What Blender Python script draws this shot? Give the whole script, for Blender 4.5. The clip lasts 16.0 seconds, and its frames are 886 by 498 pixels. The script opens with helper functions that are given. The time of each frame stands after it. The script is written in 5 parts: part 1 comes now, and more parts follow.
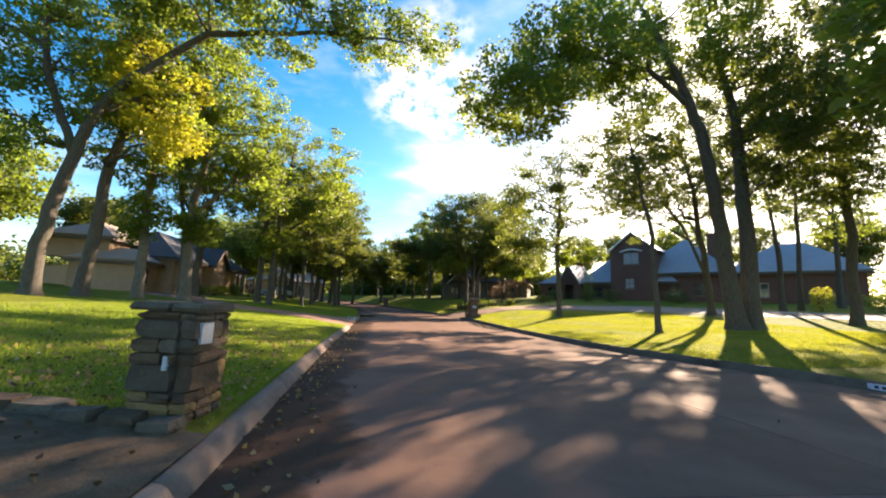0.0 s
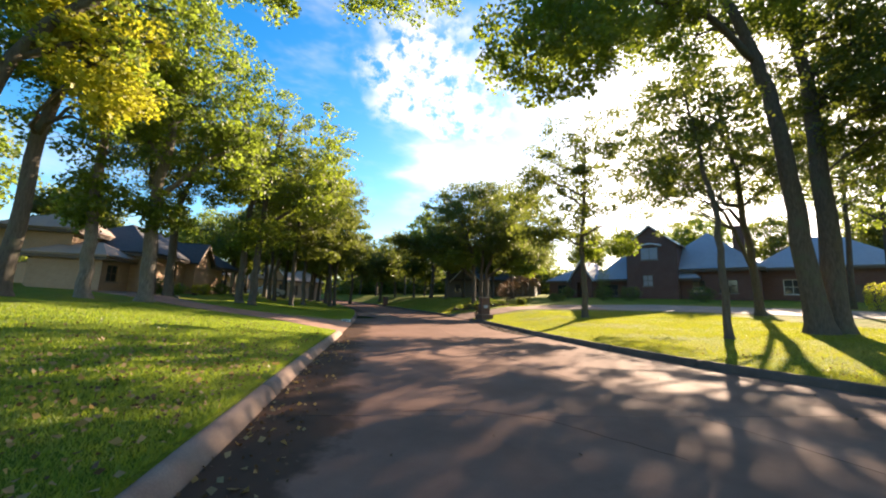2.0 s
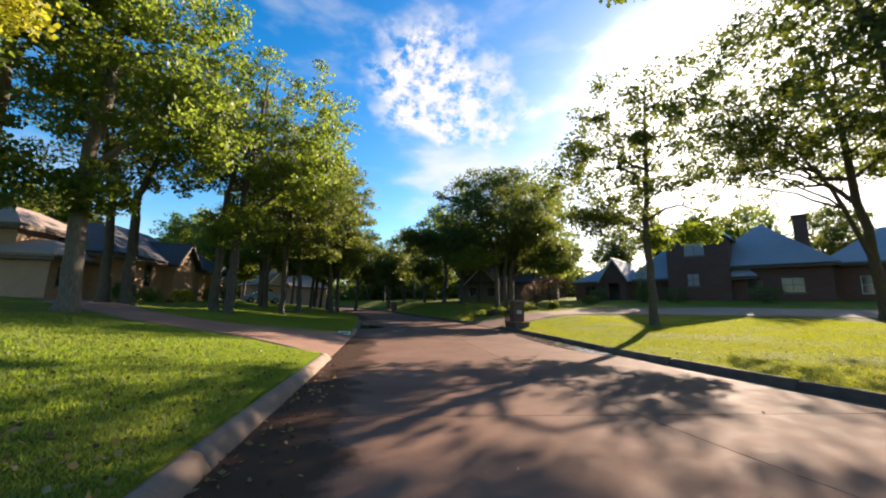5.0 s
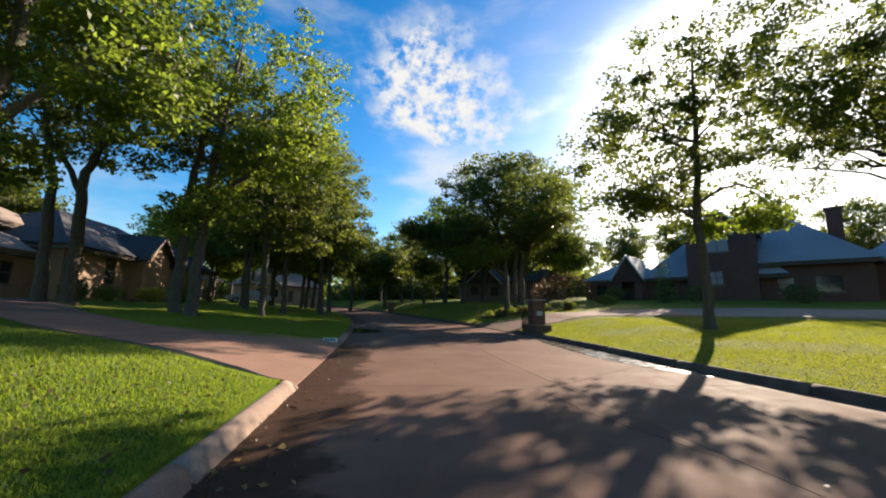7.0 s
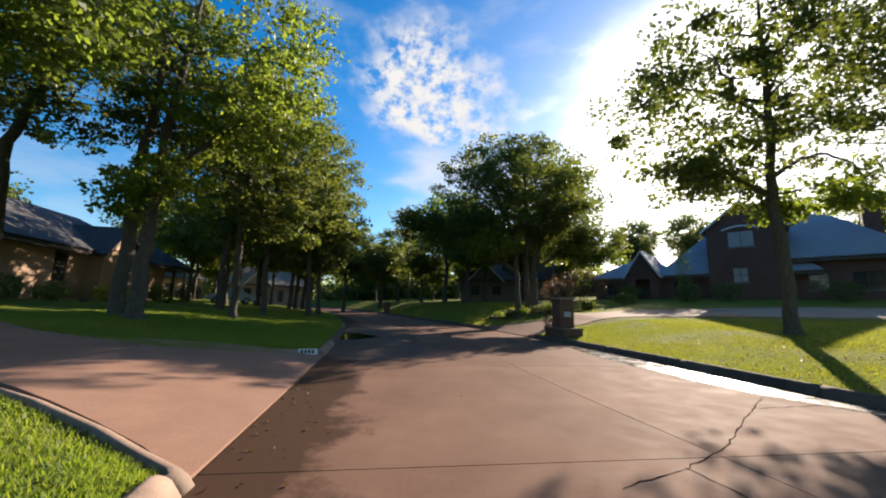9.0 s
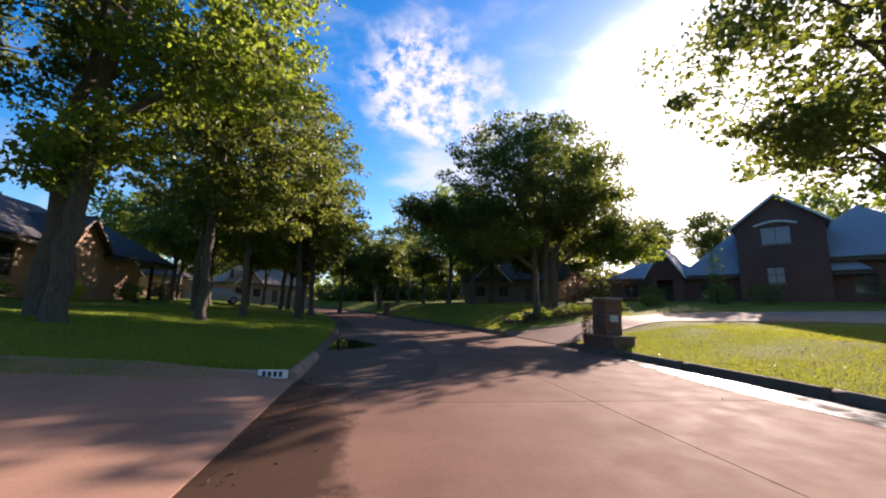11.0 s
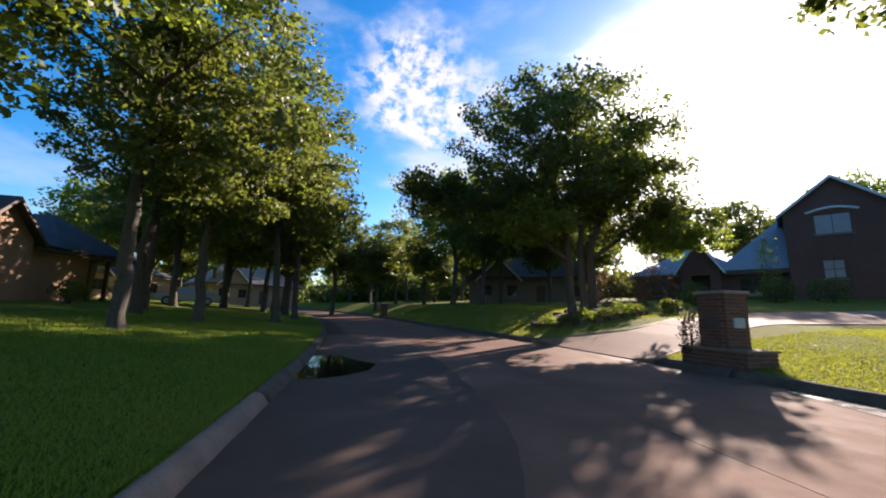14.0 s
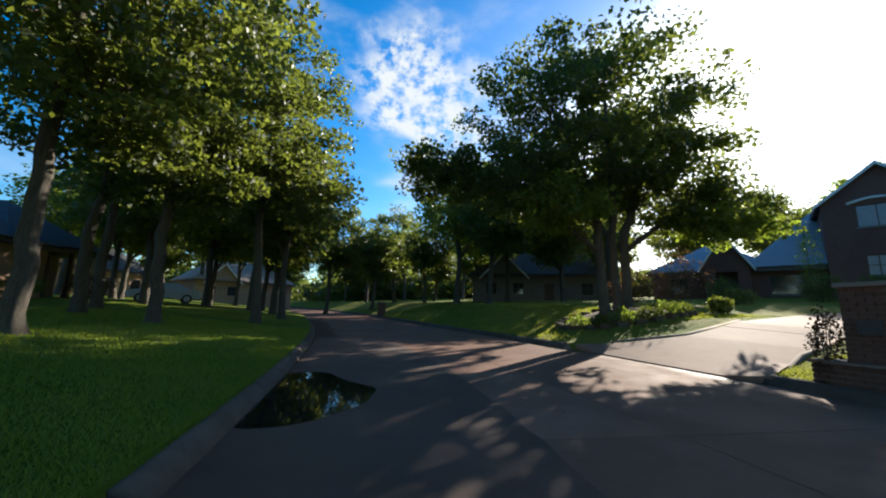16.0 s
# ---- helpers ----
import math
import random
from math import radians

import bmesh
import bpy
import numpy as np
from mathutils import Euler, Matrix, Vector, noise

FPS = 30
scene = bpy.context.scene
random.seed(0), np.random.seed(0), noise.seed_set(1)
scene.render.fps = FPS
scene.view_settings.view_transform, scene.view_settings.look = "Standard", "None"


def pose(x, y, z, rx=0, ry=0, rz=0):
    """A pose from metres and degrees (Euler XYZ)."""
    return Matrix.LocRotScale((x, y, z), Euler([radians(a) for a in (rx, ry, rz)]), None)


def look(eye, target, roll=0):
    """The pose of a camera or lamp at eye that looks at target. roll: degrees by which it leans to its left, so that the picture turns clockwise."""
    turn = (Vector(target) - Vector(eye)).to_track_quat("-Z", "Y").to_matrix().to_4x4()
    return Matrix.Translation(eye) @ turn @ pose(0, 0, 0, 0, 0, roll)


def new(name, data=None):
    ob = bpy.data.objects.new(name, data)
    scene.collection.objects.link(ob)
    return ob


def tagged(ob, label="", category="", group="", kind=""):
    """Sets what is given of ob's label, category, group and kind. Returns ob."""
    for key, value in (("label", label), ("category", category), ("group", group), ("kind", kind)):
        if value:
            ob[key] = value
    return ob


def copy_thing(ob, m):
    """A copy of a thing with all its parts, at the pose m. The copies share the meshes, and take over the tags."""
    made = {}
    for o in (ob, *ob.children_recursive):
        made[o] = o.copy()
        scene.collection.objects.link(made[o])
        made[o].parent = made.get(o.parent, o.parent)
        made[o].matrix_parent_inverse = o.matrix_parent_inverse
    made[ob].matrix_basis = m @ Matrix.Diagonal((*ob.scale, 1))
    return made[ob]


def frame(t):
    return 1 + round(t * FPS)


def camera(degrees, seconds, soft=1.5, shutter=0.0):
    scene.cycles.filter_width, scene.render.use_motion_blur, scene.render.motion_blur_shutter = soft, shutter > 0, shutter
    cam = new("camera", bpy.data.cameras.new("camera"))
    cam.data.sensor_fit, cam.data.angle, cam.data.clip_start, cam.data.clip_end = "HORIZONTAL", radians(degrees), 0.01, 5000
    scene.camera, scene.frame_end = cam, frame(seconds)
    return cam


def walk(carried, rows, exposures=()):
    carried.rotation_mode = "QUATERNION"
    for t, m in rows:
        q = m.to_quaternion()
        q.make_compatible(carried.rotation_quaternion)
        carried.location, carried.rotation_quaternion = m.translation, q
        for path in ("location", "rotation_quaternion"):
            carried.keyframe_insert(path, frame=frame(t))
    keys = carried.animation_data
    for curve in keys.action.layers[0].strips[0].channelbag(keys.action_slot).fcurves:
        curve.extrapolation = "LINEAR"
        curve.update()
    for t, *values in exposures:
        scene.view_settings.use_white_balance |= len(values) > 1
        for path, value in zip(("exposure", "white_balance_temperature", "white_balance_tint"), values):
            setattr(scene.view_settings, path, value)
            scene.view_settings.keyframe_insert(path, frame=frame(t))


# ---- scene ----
cam = camera(100.0, 16.0, soft=2.0)
# seconds, x, y, z, pitch, roll (to the left), yaw
PATH = [
    (0, -0.650, -1.875, 1.309, 8.48, 2.39, -1.07),
    (0.5, -0.777, -0.981, 1.308, 8.43, 2.50, -0.84),
    (1, -0.904, -0.091, 1.308, 8.42, 2.06, -1.03),
    (1.5, -1.032, 0.796, 1.307, 8.47, 2.10, -1.17),
    (2, -1.159, 1.679, 1.307, 8.39, 2.15, -1.22),
    (2.5, -1.287, 2.559, 1.306, 8.89, 1.56, -0.30),
    (3, -1.415, 3.435, 1.306, 8.85, 1.46, 0.01),
    (3.5, -1.543, 4.306, 1.305, 8.87, 1.36, 0.13),
    (4, -1.670, 5.174, 1.305, 8.95, 1.55, 0.17),
    (6.5, -2.306, 9.434, 1.303, 9.24, 1.35, -0.54),
    (7, -2.433, 10.270, 1.302, 9.21, 1.49, -0.62),
    (7.5, -2.558, 11.099, 1.302, 9.26, 1.52, -0.67),
    (8, -2.683, 11.922, 1.301, 9.22, 1.54, -0.93),
    (8.5, -2.808, 12.738, 1.301, 9.25, 1.47, -1.12),
    (9, -2.932, 13.547, 1.300, 9.25, 1.38, -1.38),
    (11.5, -3.540, 17.482, 1.298, 9.61, 1.71, -1.52),
    (12, -3.659, 18.246, 1.297, 9.70, 1.58, -1.64),
    (12.5, -3.776, 19.000, 1.297, 9.70, 1.52, -1.67),
    (13, -3.893, 19.746, 1.296, 9.69, 1.42, -1.79),
    (13.5, -4.008, 20.482, 1.296, 9.65, 1.38, -2.04),
    (14, -4.122, 21.210, 1.295, 9.69, 1.37, -2.22),
    (14.5, -4.235, 21.928, 1.295, 9.55, 1.29, -2.51),
    (15, -4.346, 22.636, 1.294, 9.70, 1.56, -2.40),
    (15.5, -4.456, 23.334, 1.294, 9.71, 1.41, -2.60),
    (16, -4.565, 24.022, 1.293, 9.57, 1.50, -2.72),
]


def aim(x, y, z, pitch, roll, yaw):
    p, w = radians(pitch), radians(yaw)
    way = Vector((-math.sin(w) * math.cos(p), math.cos(w) * math.cos(p), math.sin(p)))
    eye = Vector((x, y, z))
    return look(eye, eye + way, roll)


EXPOSURES = [(0.0, 2.3, 7300, 15), (3.5, 2.0, 7000, 15), (7.0, 1.43, 6400, 9), (9.0, 1.43, 6400, 11), (11.5, 1.65, 6300, 25), (13.0, 1.65, 6200, 23), (14.5, 1.68, 6200, 15), (16.0, 1.48, 5850, 5)]
walk(cam, [(t, aim(*row)) for t, *row in PATH], EXPOSURES)

# ---- sky and sun ----
SUN_AZ, SUN_EL = radians(38.0), radians(21.3)
SUN_WAY = Vector((math.sin(SUN_AZ) * math.cos(SUN_EL), math.cos(SUN_AZ) * math.cos(SUN_EL), math.sin(SUN_EL)))
SKY_STRENGTH, SUN_STRENGTH = 0.062, 4.4

world = bpy.data.worlds.new("sky")
scene.world = world
world.use_nodes = True
wt = world.node_tree
wt.nodes.clear()


def wnode(kind, **kw):
    n = wt.nodes.new(kind)
    for k, v in kw.items():
        n.inputs[k].default_value = v
    return n


def wmath(op, a, b=None):
    n = wt.nodes.new("ShaderNodeMath")
    n.operation = op
    for i, v in enumerate((a, b)):
        if v is None:
            continue
        if isinstance(v, (int, float)):
            n.inputs[i].default_value = v
        else:
            wt.links.new(v, n.inputs[i])
    return n.outputs[0]


def wramp(v, a, b):
    n = wt.nodes.new("ShaderNodeMapRange")
    n.interpolation_type = "SMOOTHSTEP"
    wt.links.new(v, n.inputs["Value"])
    n.inputs["From Min"].default_value, n.inputs["From Max"].default_value = a, b
    return n.outputs[0]


sky = wt.nodes.new("ShaderNodeTexSky")
sky.sky_type = "NISHITA"
sky.sun_disc = False
sky.sun_elevation, sky.sun_rotation = SUN_EL, SUN_AZ
sky.air_density, sky.dust_density, sky.ozone_density = 1.0, 0.6, 2.0
coord = wt.nodes.new("ShaderNodeTexCoord")
nrm = wt.nodes.new("ShaderNodeVectorMath")
nrm.operation = "NORMALIZE"
wt.links.new(coord.outputs["Generated"], nrm.inputs[0])
view = nrm.outputs[0]


def wdot(v):
    n = wt.nodes.new("ShaderNodeVectorMath")
    n.operation = "DOT_PRODUCT"
    wt.links.new(view, n.inputs[0])
    n.inputs[1].default_value = v
    return n.outputs["Value"]


def way_of(az, el):
    a, e = radians(az), radians(el)
    return (math.sin(a) * math.cos(e), math.cos(a) * math.cos(e), math.sin(e))


def wnoise(scale, detail, rough, stretch=(1, 1, 1)):
    m = wt.nodes.new("ShaderNodeMapping")
    m.inputs["Scale"].default_value = stretch
    wt.links.new(view, m.inputs["Vector"])
    n = wt.nodes.new("ShaderNodeTexNoise")
    wt.links.new(m.outputs[0], n.inputs["Vector"])
    n.inputs["Scale"].default_value, n.inputs["Detail"].default_value, n.inputs["Roughness"].default_value = scale, detail, rough
    return n.outputs["Fac"]


# thin white cloud round the sun with its glare painted in, a field of small puffs, faint wisps
def tangent(az, el, tilt):
    """Two directions across the sky at a place, turned by tilt degrees."""
    a, e, k = radians(az), radians(el), radians(tilt)
    u = Vector((math.cos(a), -math.sin(a), 0))
    v = Vector((-math.sin(a) * math.sin(e), -math.cos(a) * math.sin(e), math.cos(e)))
    return u * math.cos(k) + v * math.sin(k), v * math.cos(k) - u * math.sin(k)


def patch(az, el, wide, high, tilt):
    """1 at the middle of an oval of sky, 0 at its rim and outside."""
    u, v = tangent(az, el, tilt)
    a = wmath("DIVIDE", wdot(u), math.sin(radians(wide)))
    b = wmath("DIVIDE", wdot(v), math.sin(radians(high)))
    d = wmath("SQRT", wmath("ADD", wmath("MULTIPLY", a, a), wmath("MULTIPLY", b, b)))
    return wmath("MULTIPLY", wmath("MAXIMUM", wmath("SUBTRACT", 1.0, d), -1.0), wramp(wdot(way_of(az, el)), 0.5, 0.6))


puffs = wnoise(24, 6, 0.62, (1, 1, 1.3))
wisp = wnoise(5, 4, 0.55, (1, 1, 2.6))
edge = wnoise(9, 3, 0.5)
oval = wmath("ADD", patch(-1.0, 32.0, 14, 9, -28), wmath("MULTIPLY", wmath("SUBTRACT", edge, 0.5), 1.3))
field = wmath("MULTIPLY", wramp(oval, 0.0, 0.5), wramp(puffs, 0.36, 0.60))
low = wmath("MULTIPLY", wramp(wmath("ADD", patch(10, 20, 22, 7, -12), wmath("MULTIPLY", wmath("SUBTRACT", wisp, 0.5), 1.6)), 0.0, 0.9), 0.55)
glow = wmath("ADD", wramp(wdot(way_of(45, 19)), 0.855, 0.999), wmath("MULTIPLY", wmath("SUBTRACT", wisp, 0.5), 0.7))
veil = wramp(glow, 0.1, 1.2)
streak = wmath("MULTIPLY", wramp(wisp, 0.5, 0.75), 0.22)
cover = wmath("MINIMUM", wmath("ADD", wmath("MAXIMUM", wmath("MAXIMUM", field, low), veil), streak), 1.0)
bright = wmath("ADD", 5.6, wmath("MULTIPLY", wramp(wdot(SUN_WAY), 0.9, 1.0), 12.0))
white = wt.nodes.new("ShaderNodeVectorMath")
white.operation = "SCALE"
white.inputs[0].default_value = (1.0, 0.97, 0.93)
wt.links.new(bright, white.inputs["Scale"])
mixn = wt.nodes.new("ShaderNodeMix")
mixn.data_type = "RGBA"
wt.links.new(cover, mixn.inputs["Factor"])
blue = wt.nodes.new("ShaderNodeHueSaturation")
blue.inputs["Saturation"].default_value, blue.inputs["Value"].default_value = 1.5, 1.25
wt.links.new(sky.outputs[0], blue.inputs["Color"])
wt.links.new(blue.outputs[0], mixn.inputs["A"])
wt.links.new(white.outputs[0], mixn.inputs["B"])
bg = wnode("ShaderNodeBackground", Strength=SKY_STRENGTH)
wt.links.new(mixn.outputs["Result"], bg.inputs["Color"])
wout = wt.nodes.new("ShaderNodeOutputWorld")
wt.links.new(bg.outputs[0], wout.inputs["Surface"])

sun = new("sun", bpy.data.lights.new("sun", "SUN"))
sun.data.energy, sun.data.angle, sun.data.color = SUN_STRENGTH, radians(0.5), (1.0, 0.86, 0.68)
sun.matrix_world = look(SUN_WAY * 100, (0, 0, 0))


# ---- materials ----
class Mat:
    """A node material under construction."""

    def __init__(self, name):
        self.m = bpy.data.materials.new(name)
        self.m.use_nodes = True
        self.t = self.m.node_tree
        self.b = self.t.nodes["Principled BSDF"]
        self.c = self.t.nodes.new("ShaderNodeTexCoord")

    def link(self, a, b):
        self.t.links.new(a, b)

    def noise(self, scale, detail=4, rough=0.6, stretch=(1, 1, 1), space="Object"):
        m = self.t.nodes.new("ShaderNodeMapping")
        m.inputs["Scale"].default_value = stretch
        self.link(self.c.outputs[space], m.inputs["Vector"])
        n = self.t.nodes.new("ShaderNodeTexNoise")
        n.inputs["Scale"].default_value, n.inputs["Detail"].default_value, n.inputs["Roughness"].default_value = scale, detail, rough
        self.link(m.outputs[0], n.inputs["Vector"])
        return n.outputs["Fac"]

    def ramp(self, v, a, b, lo=0.0, hi=1.0):
        n = self.t.nodes.new("ShaderNodeMapRange")
        self.link(v, n.inputs["Value"])
        for k, x in (("From Min", a), ("From Max", b), ("To Min", lo), ("To Max", hi)):
            n.inputs[k].default_value = x
        return n.outputs[0]

    def math(self, op, a, b):
        n = self.t.nodes.new("ShaderNodeMath")
        n.operation = op
        for i, v in enumerate((a, b)):
            if isinstance(v, (int, float)):
                n.inputs[i].default_value = v
            else:
                self.link(v, n.inputs[i])
        return n.outputs[0]

    def mix(self, f, a, b, mode="MIX"):
        n = self.t.nodes.new("ShaderNodeMix")
        n.data_type, n.blend_type = "RGBA", mode
        if isinstance(f, (int, float)):
            n.inputs["Factor"].default_value = f
        else:
            self.link(f, n.inputs["Factor"])
        for k, v in (("A", a), ("B", b)):
            if isinstance(v, tuple):
                n.inputs[k].default_value = (*v, 1)
            else:
                self.link(v, n.inputs[k])
        return n.outputs["Result"]

    def rand(self):
        return self.t.nodes.new("ShaderNodeObjectInfo").outputs["Random"]

    def island(self):
        return self.t.nodes.new("ShaderNodeNewGeometry").outputs["Random Per Island"]

    def colour(self, v):
        if isinstance(v, tuple):
            self.b.inputs["Base Color"].default_value = (*v, 1)
        else:
            self.link(v, self.b.inputs["Base Color"])

    def rough(self, v):
        if isinstance(v, (int, float)):
            self.b.inputs["Roughness"].default_value = v
        else:
            self.link(v, self.b.inputs["Roughness"])

    def bump(self, v, strength=0.4, dist=0.01):
        n = self.t.nodes.new("ShaderNodeBump")
        n.inputs["Strength"].default_value, n.inputs["Distance"].default_value = strength, dist
        self.link(v, n.inputs["Height"])
        self.link(n.outputs[0], self.b.inputs["Normal"])


def speckled(name, a, b, scale, rough=0.9, bump=0.4, stain=None, fine=60.0, stretch=(1, 1, 1), vary=None, dist=0.01):
    """A surface of two tones at a coarse scale, with fine grain, optional stains and a tone of its own for each piece."""
    m = Mat(name)
    c = m.mix(m.ramp(m.noise(scale, 5, 0.65, stretch), 0.3, 0.7), a, b)
    grain = m.noise(fine, 3, 0.7, stretch)
    c = m.mix(0.35, c, m.mix(m.ramp(grain, 0.3, 0.7), (0.25, 0.25, 0.25), (0.75, 0.75, 0.75)), "OVERLAY")
    if stain:
        c = m.mix(m.ramp(m.noise(scale * 0.23, 4, 0.6), 0.52, 0.72), c, stain)
    if vary:
        r = m.rand() if vary == "object" else m.island()
        c = m.mix(0.5, c, m.mix(r, (0.28, 0.26, 0.25), (0.72, 0.74, 0.75)), "OVERLAY")
    m.colour(c)
    m.rough(m.ramp(grain, 0, 1, max(0, rough - 0.12), min(1, rough + 0.08)))
    m.bump(m.math("ADD", m.math("MULTIPLY", grain, 0.5), m.noise(scale * 4, 4, 0.6, stretch)), bump, dist)
    return m.m


def leaf_material(name, dark, light, glow):
    m = Mat(name)
    c = m.mix(m.island(), dark, light)
    c = m.mix(m.ramp(m.noise(0.5, 2), 0.4, 0.7, 0, 0.5), c, light)
    m.colour(c)
    m.rough(0.5)
    tr = m.t.nodes.new("ShaderNodeBsdfTranslucent")
    tc = m.mix(m.island(), glow, tuple(v * 0.55 for v in glow))
    m.link(tc, tr.inputs["Color"])
    mx = m.t.nodes.new("ShaderNodeMixShader")
    mx.inputs[0].default_value = 0.5
    m.link(m.b.outputs[0], mx.inputs[1])
    m.link(tr.outputs[0], mx.inputs[2])
    m.link(mx.outputs[0], m.t.nodes["Material Output"].inputs["Surface"])
    return m.m


LEAF = leaf_material("oak_leaf", (0.042, 0.076, 0.012), (0.11, 0.15, 0.026), (0.40, 0.50, 0.045))
# oak leaf darkened to paint in shade and backlight; dark shrubs share it
LEAF_DEEP = leaf_material("shaded_oak_leaf", (0.026, 0.044, 0.010), (0.08, 0.106, 0.025), (0.27, 0.315, 0.04))
LEAF_OLIVE = leaf_material("olive_leaf", (0.055, 0.08, 0.012), (0.125, 0.16, 0.028), (0.37, 0.48, 0.05))
LEAF_GOLD = leaf_material("yellow_leaf", (0.20, 0.22, 0.015), (0.42, 0.37, 0.03), (0.66, 0.64, 0.05))
LEAF_FALL = leaf_material("rusty_leaf", (0.05, 0.03, 0.014), (0.13, 0.072, 0.03), (0.15, 0.08, 0.03))
BARK = speckled("bark", (0.055, 0.042, 0.032), (0.13, 0.105, 0.08), 6, 0.95, 1.0, (0.09, 0.095, 0.06), 40, (3, 3, 0.6), dist=0.03)
BARK_PALE = speckled("pale_bark", (0.10, 0.078, 0.06), (0.24, 0.20, 0.155), 6, 0.95, 1.0, (0.13, 0.125, 0.085), 40, (3, 3, 0.6), dist=0.03)
MORTAR = speckled("mortar", (0.16, 0.12, 0.09), (0.22, 0.17, 0.13), 5, 0.95, 0.3)
TRIM_WHITE = speckled("white_trim", (0.66, 0.64, 0.60), (0.76, 0.74, 0.70), 3, 0.6, 0.1)
TRIM_BROWN = speckled("brown_trim", (0.09, 0.06, 0.045), (0.13, 0.09, 0.065), 3, 0.7, 0.2)
DOOR_WOOD = speckled("dark_door_wood", (0.06, 0.035, 0.025), (0.10, 0.06, 0.04), 3, 0.55, 0.2, stretch=(4, 4, 0.5))
STONE_A = speckled("brown_fieldstone", (0.062, 0.034, 0.018), (0.125, 0.072, 0.036), 7, 0.92, 0.8, (0.10, 0.07, 0.04), 50, vary="object", dist=0.02)
STONE_B = speckled("ochre_fieldstone", (0.15, 0.085, 0.03), (0.24, 0.14, 0.05), 7, 0.92, 0.8, (0.14, 0.09, 0.045), 50, vary="object", dist=0.02)
STONE_C = speckled("grey_fieldstone", (0.065, 0.044, 0.028), (0.125, 0.088, 0.056), 7, 0.92, 0.8, (0.10, 0.085, 0.055), 50, vary="object", dist=0.02)
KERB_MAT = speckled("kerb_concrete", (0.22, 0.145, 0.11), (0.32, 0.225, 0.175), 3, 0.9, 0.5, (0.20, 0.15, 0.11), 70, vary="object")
# darker copy of the kerb concrete: shade on the kerb painted in with its stains
KERB_SHADED = speckled("shaded_stained_kerb_concrete", (0.085, 0.06, 0.046), (0.14, 0.10, 0.078), 3, 0.9, 0.5, (0.06, 0.045, 0.034), 70, vary="object")
# dark road tone that stands for wet concrete and the oaks' shade together
DAMP_SHADE = speckled("damp_shaded_concrete", (0.075, 0.043, 0.030), (0.12, 0.070, 0.050), 0.8, 0.8, 0.2, (0.07, 0.046, 0.038), 80)
DRIVE_MAT = speckled("drive_concrete", (0.225, 0.122, 0.086), (0.285, 0.163, 0.117), 1.2, 0.85, 0.3, (0.16, 0.10, 0.075), 80, vary="object")
PALE_CONC = speckled("pale_concrete", (0.22, 0.175, 0.145), (0.29, 0.235, 0.195), 1.2, 0.85, 0.3, (0.17, 0.13, 0.105), 80)
CRACK = speckled("crack_dirt", (0.012, 0.009, 0.007), (0.025, 0.018, 0.014), 6, 0.95, 0.2)
JOINT = speckled("joint_dirt", (0.05, 0.038, 0.03), (0.09, 0.07, 0.05), 6, 0.95, 0.4)
SOIL = speckled("soil", (0.10, 0.06, 0.036), (0.18, 0.115, 0.07), 4, 0.95, 0.8)
METAL_DARK = speckled("dark_metal", (0.05, 0.05, 0.05), (0.08, 0.08, 0.08), 5, 0.5, 0.1)
METAL_GREY = speckled("grey_metal", (0.35, 0.36, 0.38), (0.45, 0.46, 0.48), 5, 0.5, 0.1)
CAR_PAINT = speckled("silver_blue_paint", (0.40, 0.44, 0.50), (0.42, 0.46, 0.52), 2, 0.3, 0.0)
RUBBER = speckled("rubber", (0.02, 0.02, 0.02), (0.035, 0.035, 0.035), 8, 0.8, 0.2)
BLIND = speckled("drawn_blind", (0.30, 0.28, 0.29), (0.36, 0.34, 0.35), 3, 0.35, 0.05)
PLATE_MAT = speckled("white_paint", (0.62, 0.60, 0.56), (0.74, 0.72, 0.68), 6, 0.7, 0.2)
PLATE_BLUE = speckled("pale_blue_paint", (0.36, 0.38, 0.52), (0.46, 0.47, 0.60), 6, 0.7, 0.2)
INK = speckled("black_paint", (0.015, 0.015, 0.015), (0.03, 0.03, 0.03), 8, 0.6, 0.1)

for dull, level in ((CRACK, 0.0), (JOINT, 0.1), (KERB_MAT, 0.2), (KERB_SHADED, 0.2), (DRIVE_MAT, 0.15), (PALE_CONC, 0.15), (DAMP_SHADE, 0.3), (SOIL, 0.1)):
    dull.node_tree.nodes["Principled BSDF"].inputs["Specular IOR Level"].default_value = level


def glass_material():
    m = Mat("window_glass")
    m.colour((0.03, 0.035, 0.04))
    m.rough(0.06)
    m.b.inputs["Specular IOR Level"].default_value = 0.5
    return m.m


GLASS = glass_material()


def water_material():
    m = Mat("water")
    m.colour((0.02, 0.016, 0.012))
    m.rough(0.03)
    m.b.inputs["IOR"].default_value = 1.33
    m.bump(m.noise(3, 2), 0.04, 0.01)
    return m.m


WATER = water_material()


def film_material():
    m = Mat("water_film")
    m.colour((0.10, 0.07, 0.055))
    m.rough(m.ramp(m.noise(2.5, 4), 0.35, 0.65, 0.16, 0.34))
    m.b.inputs["IOR"].default_value = 1.33
    m.b.inputs["Specular IOR Level"].default_value = 0.9
    return m.m


WATER_FILM = film_material()


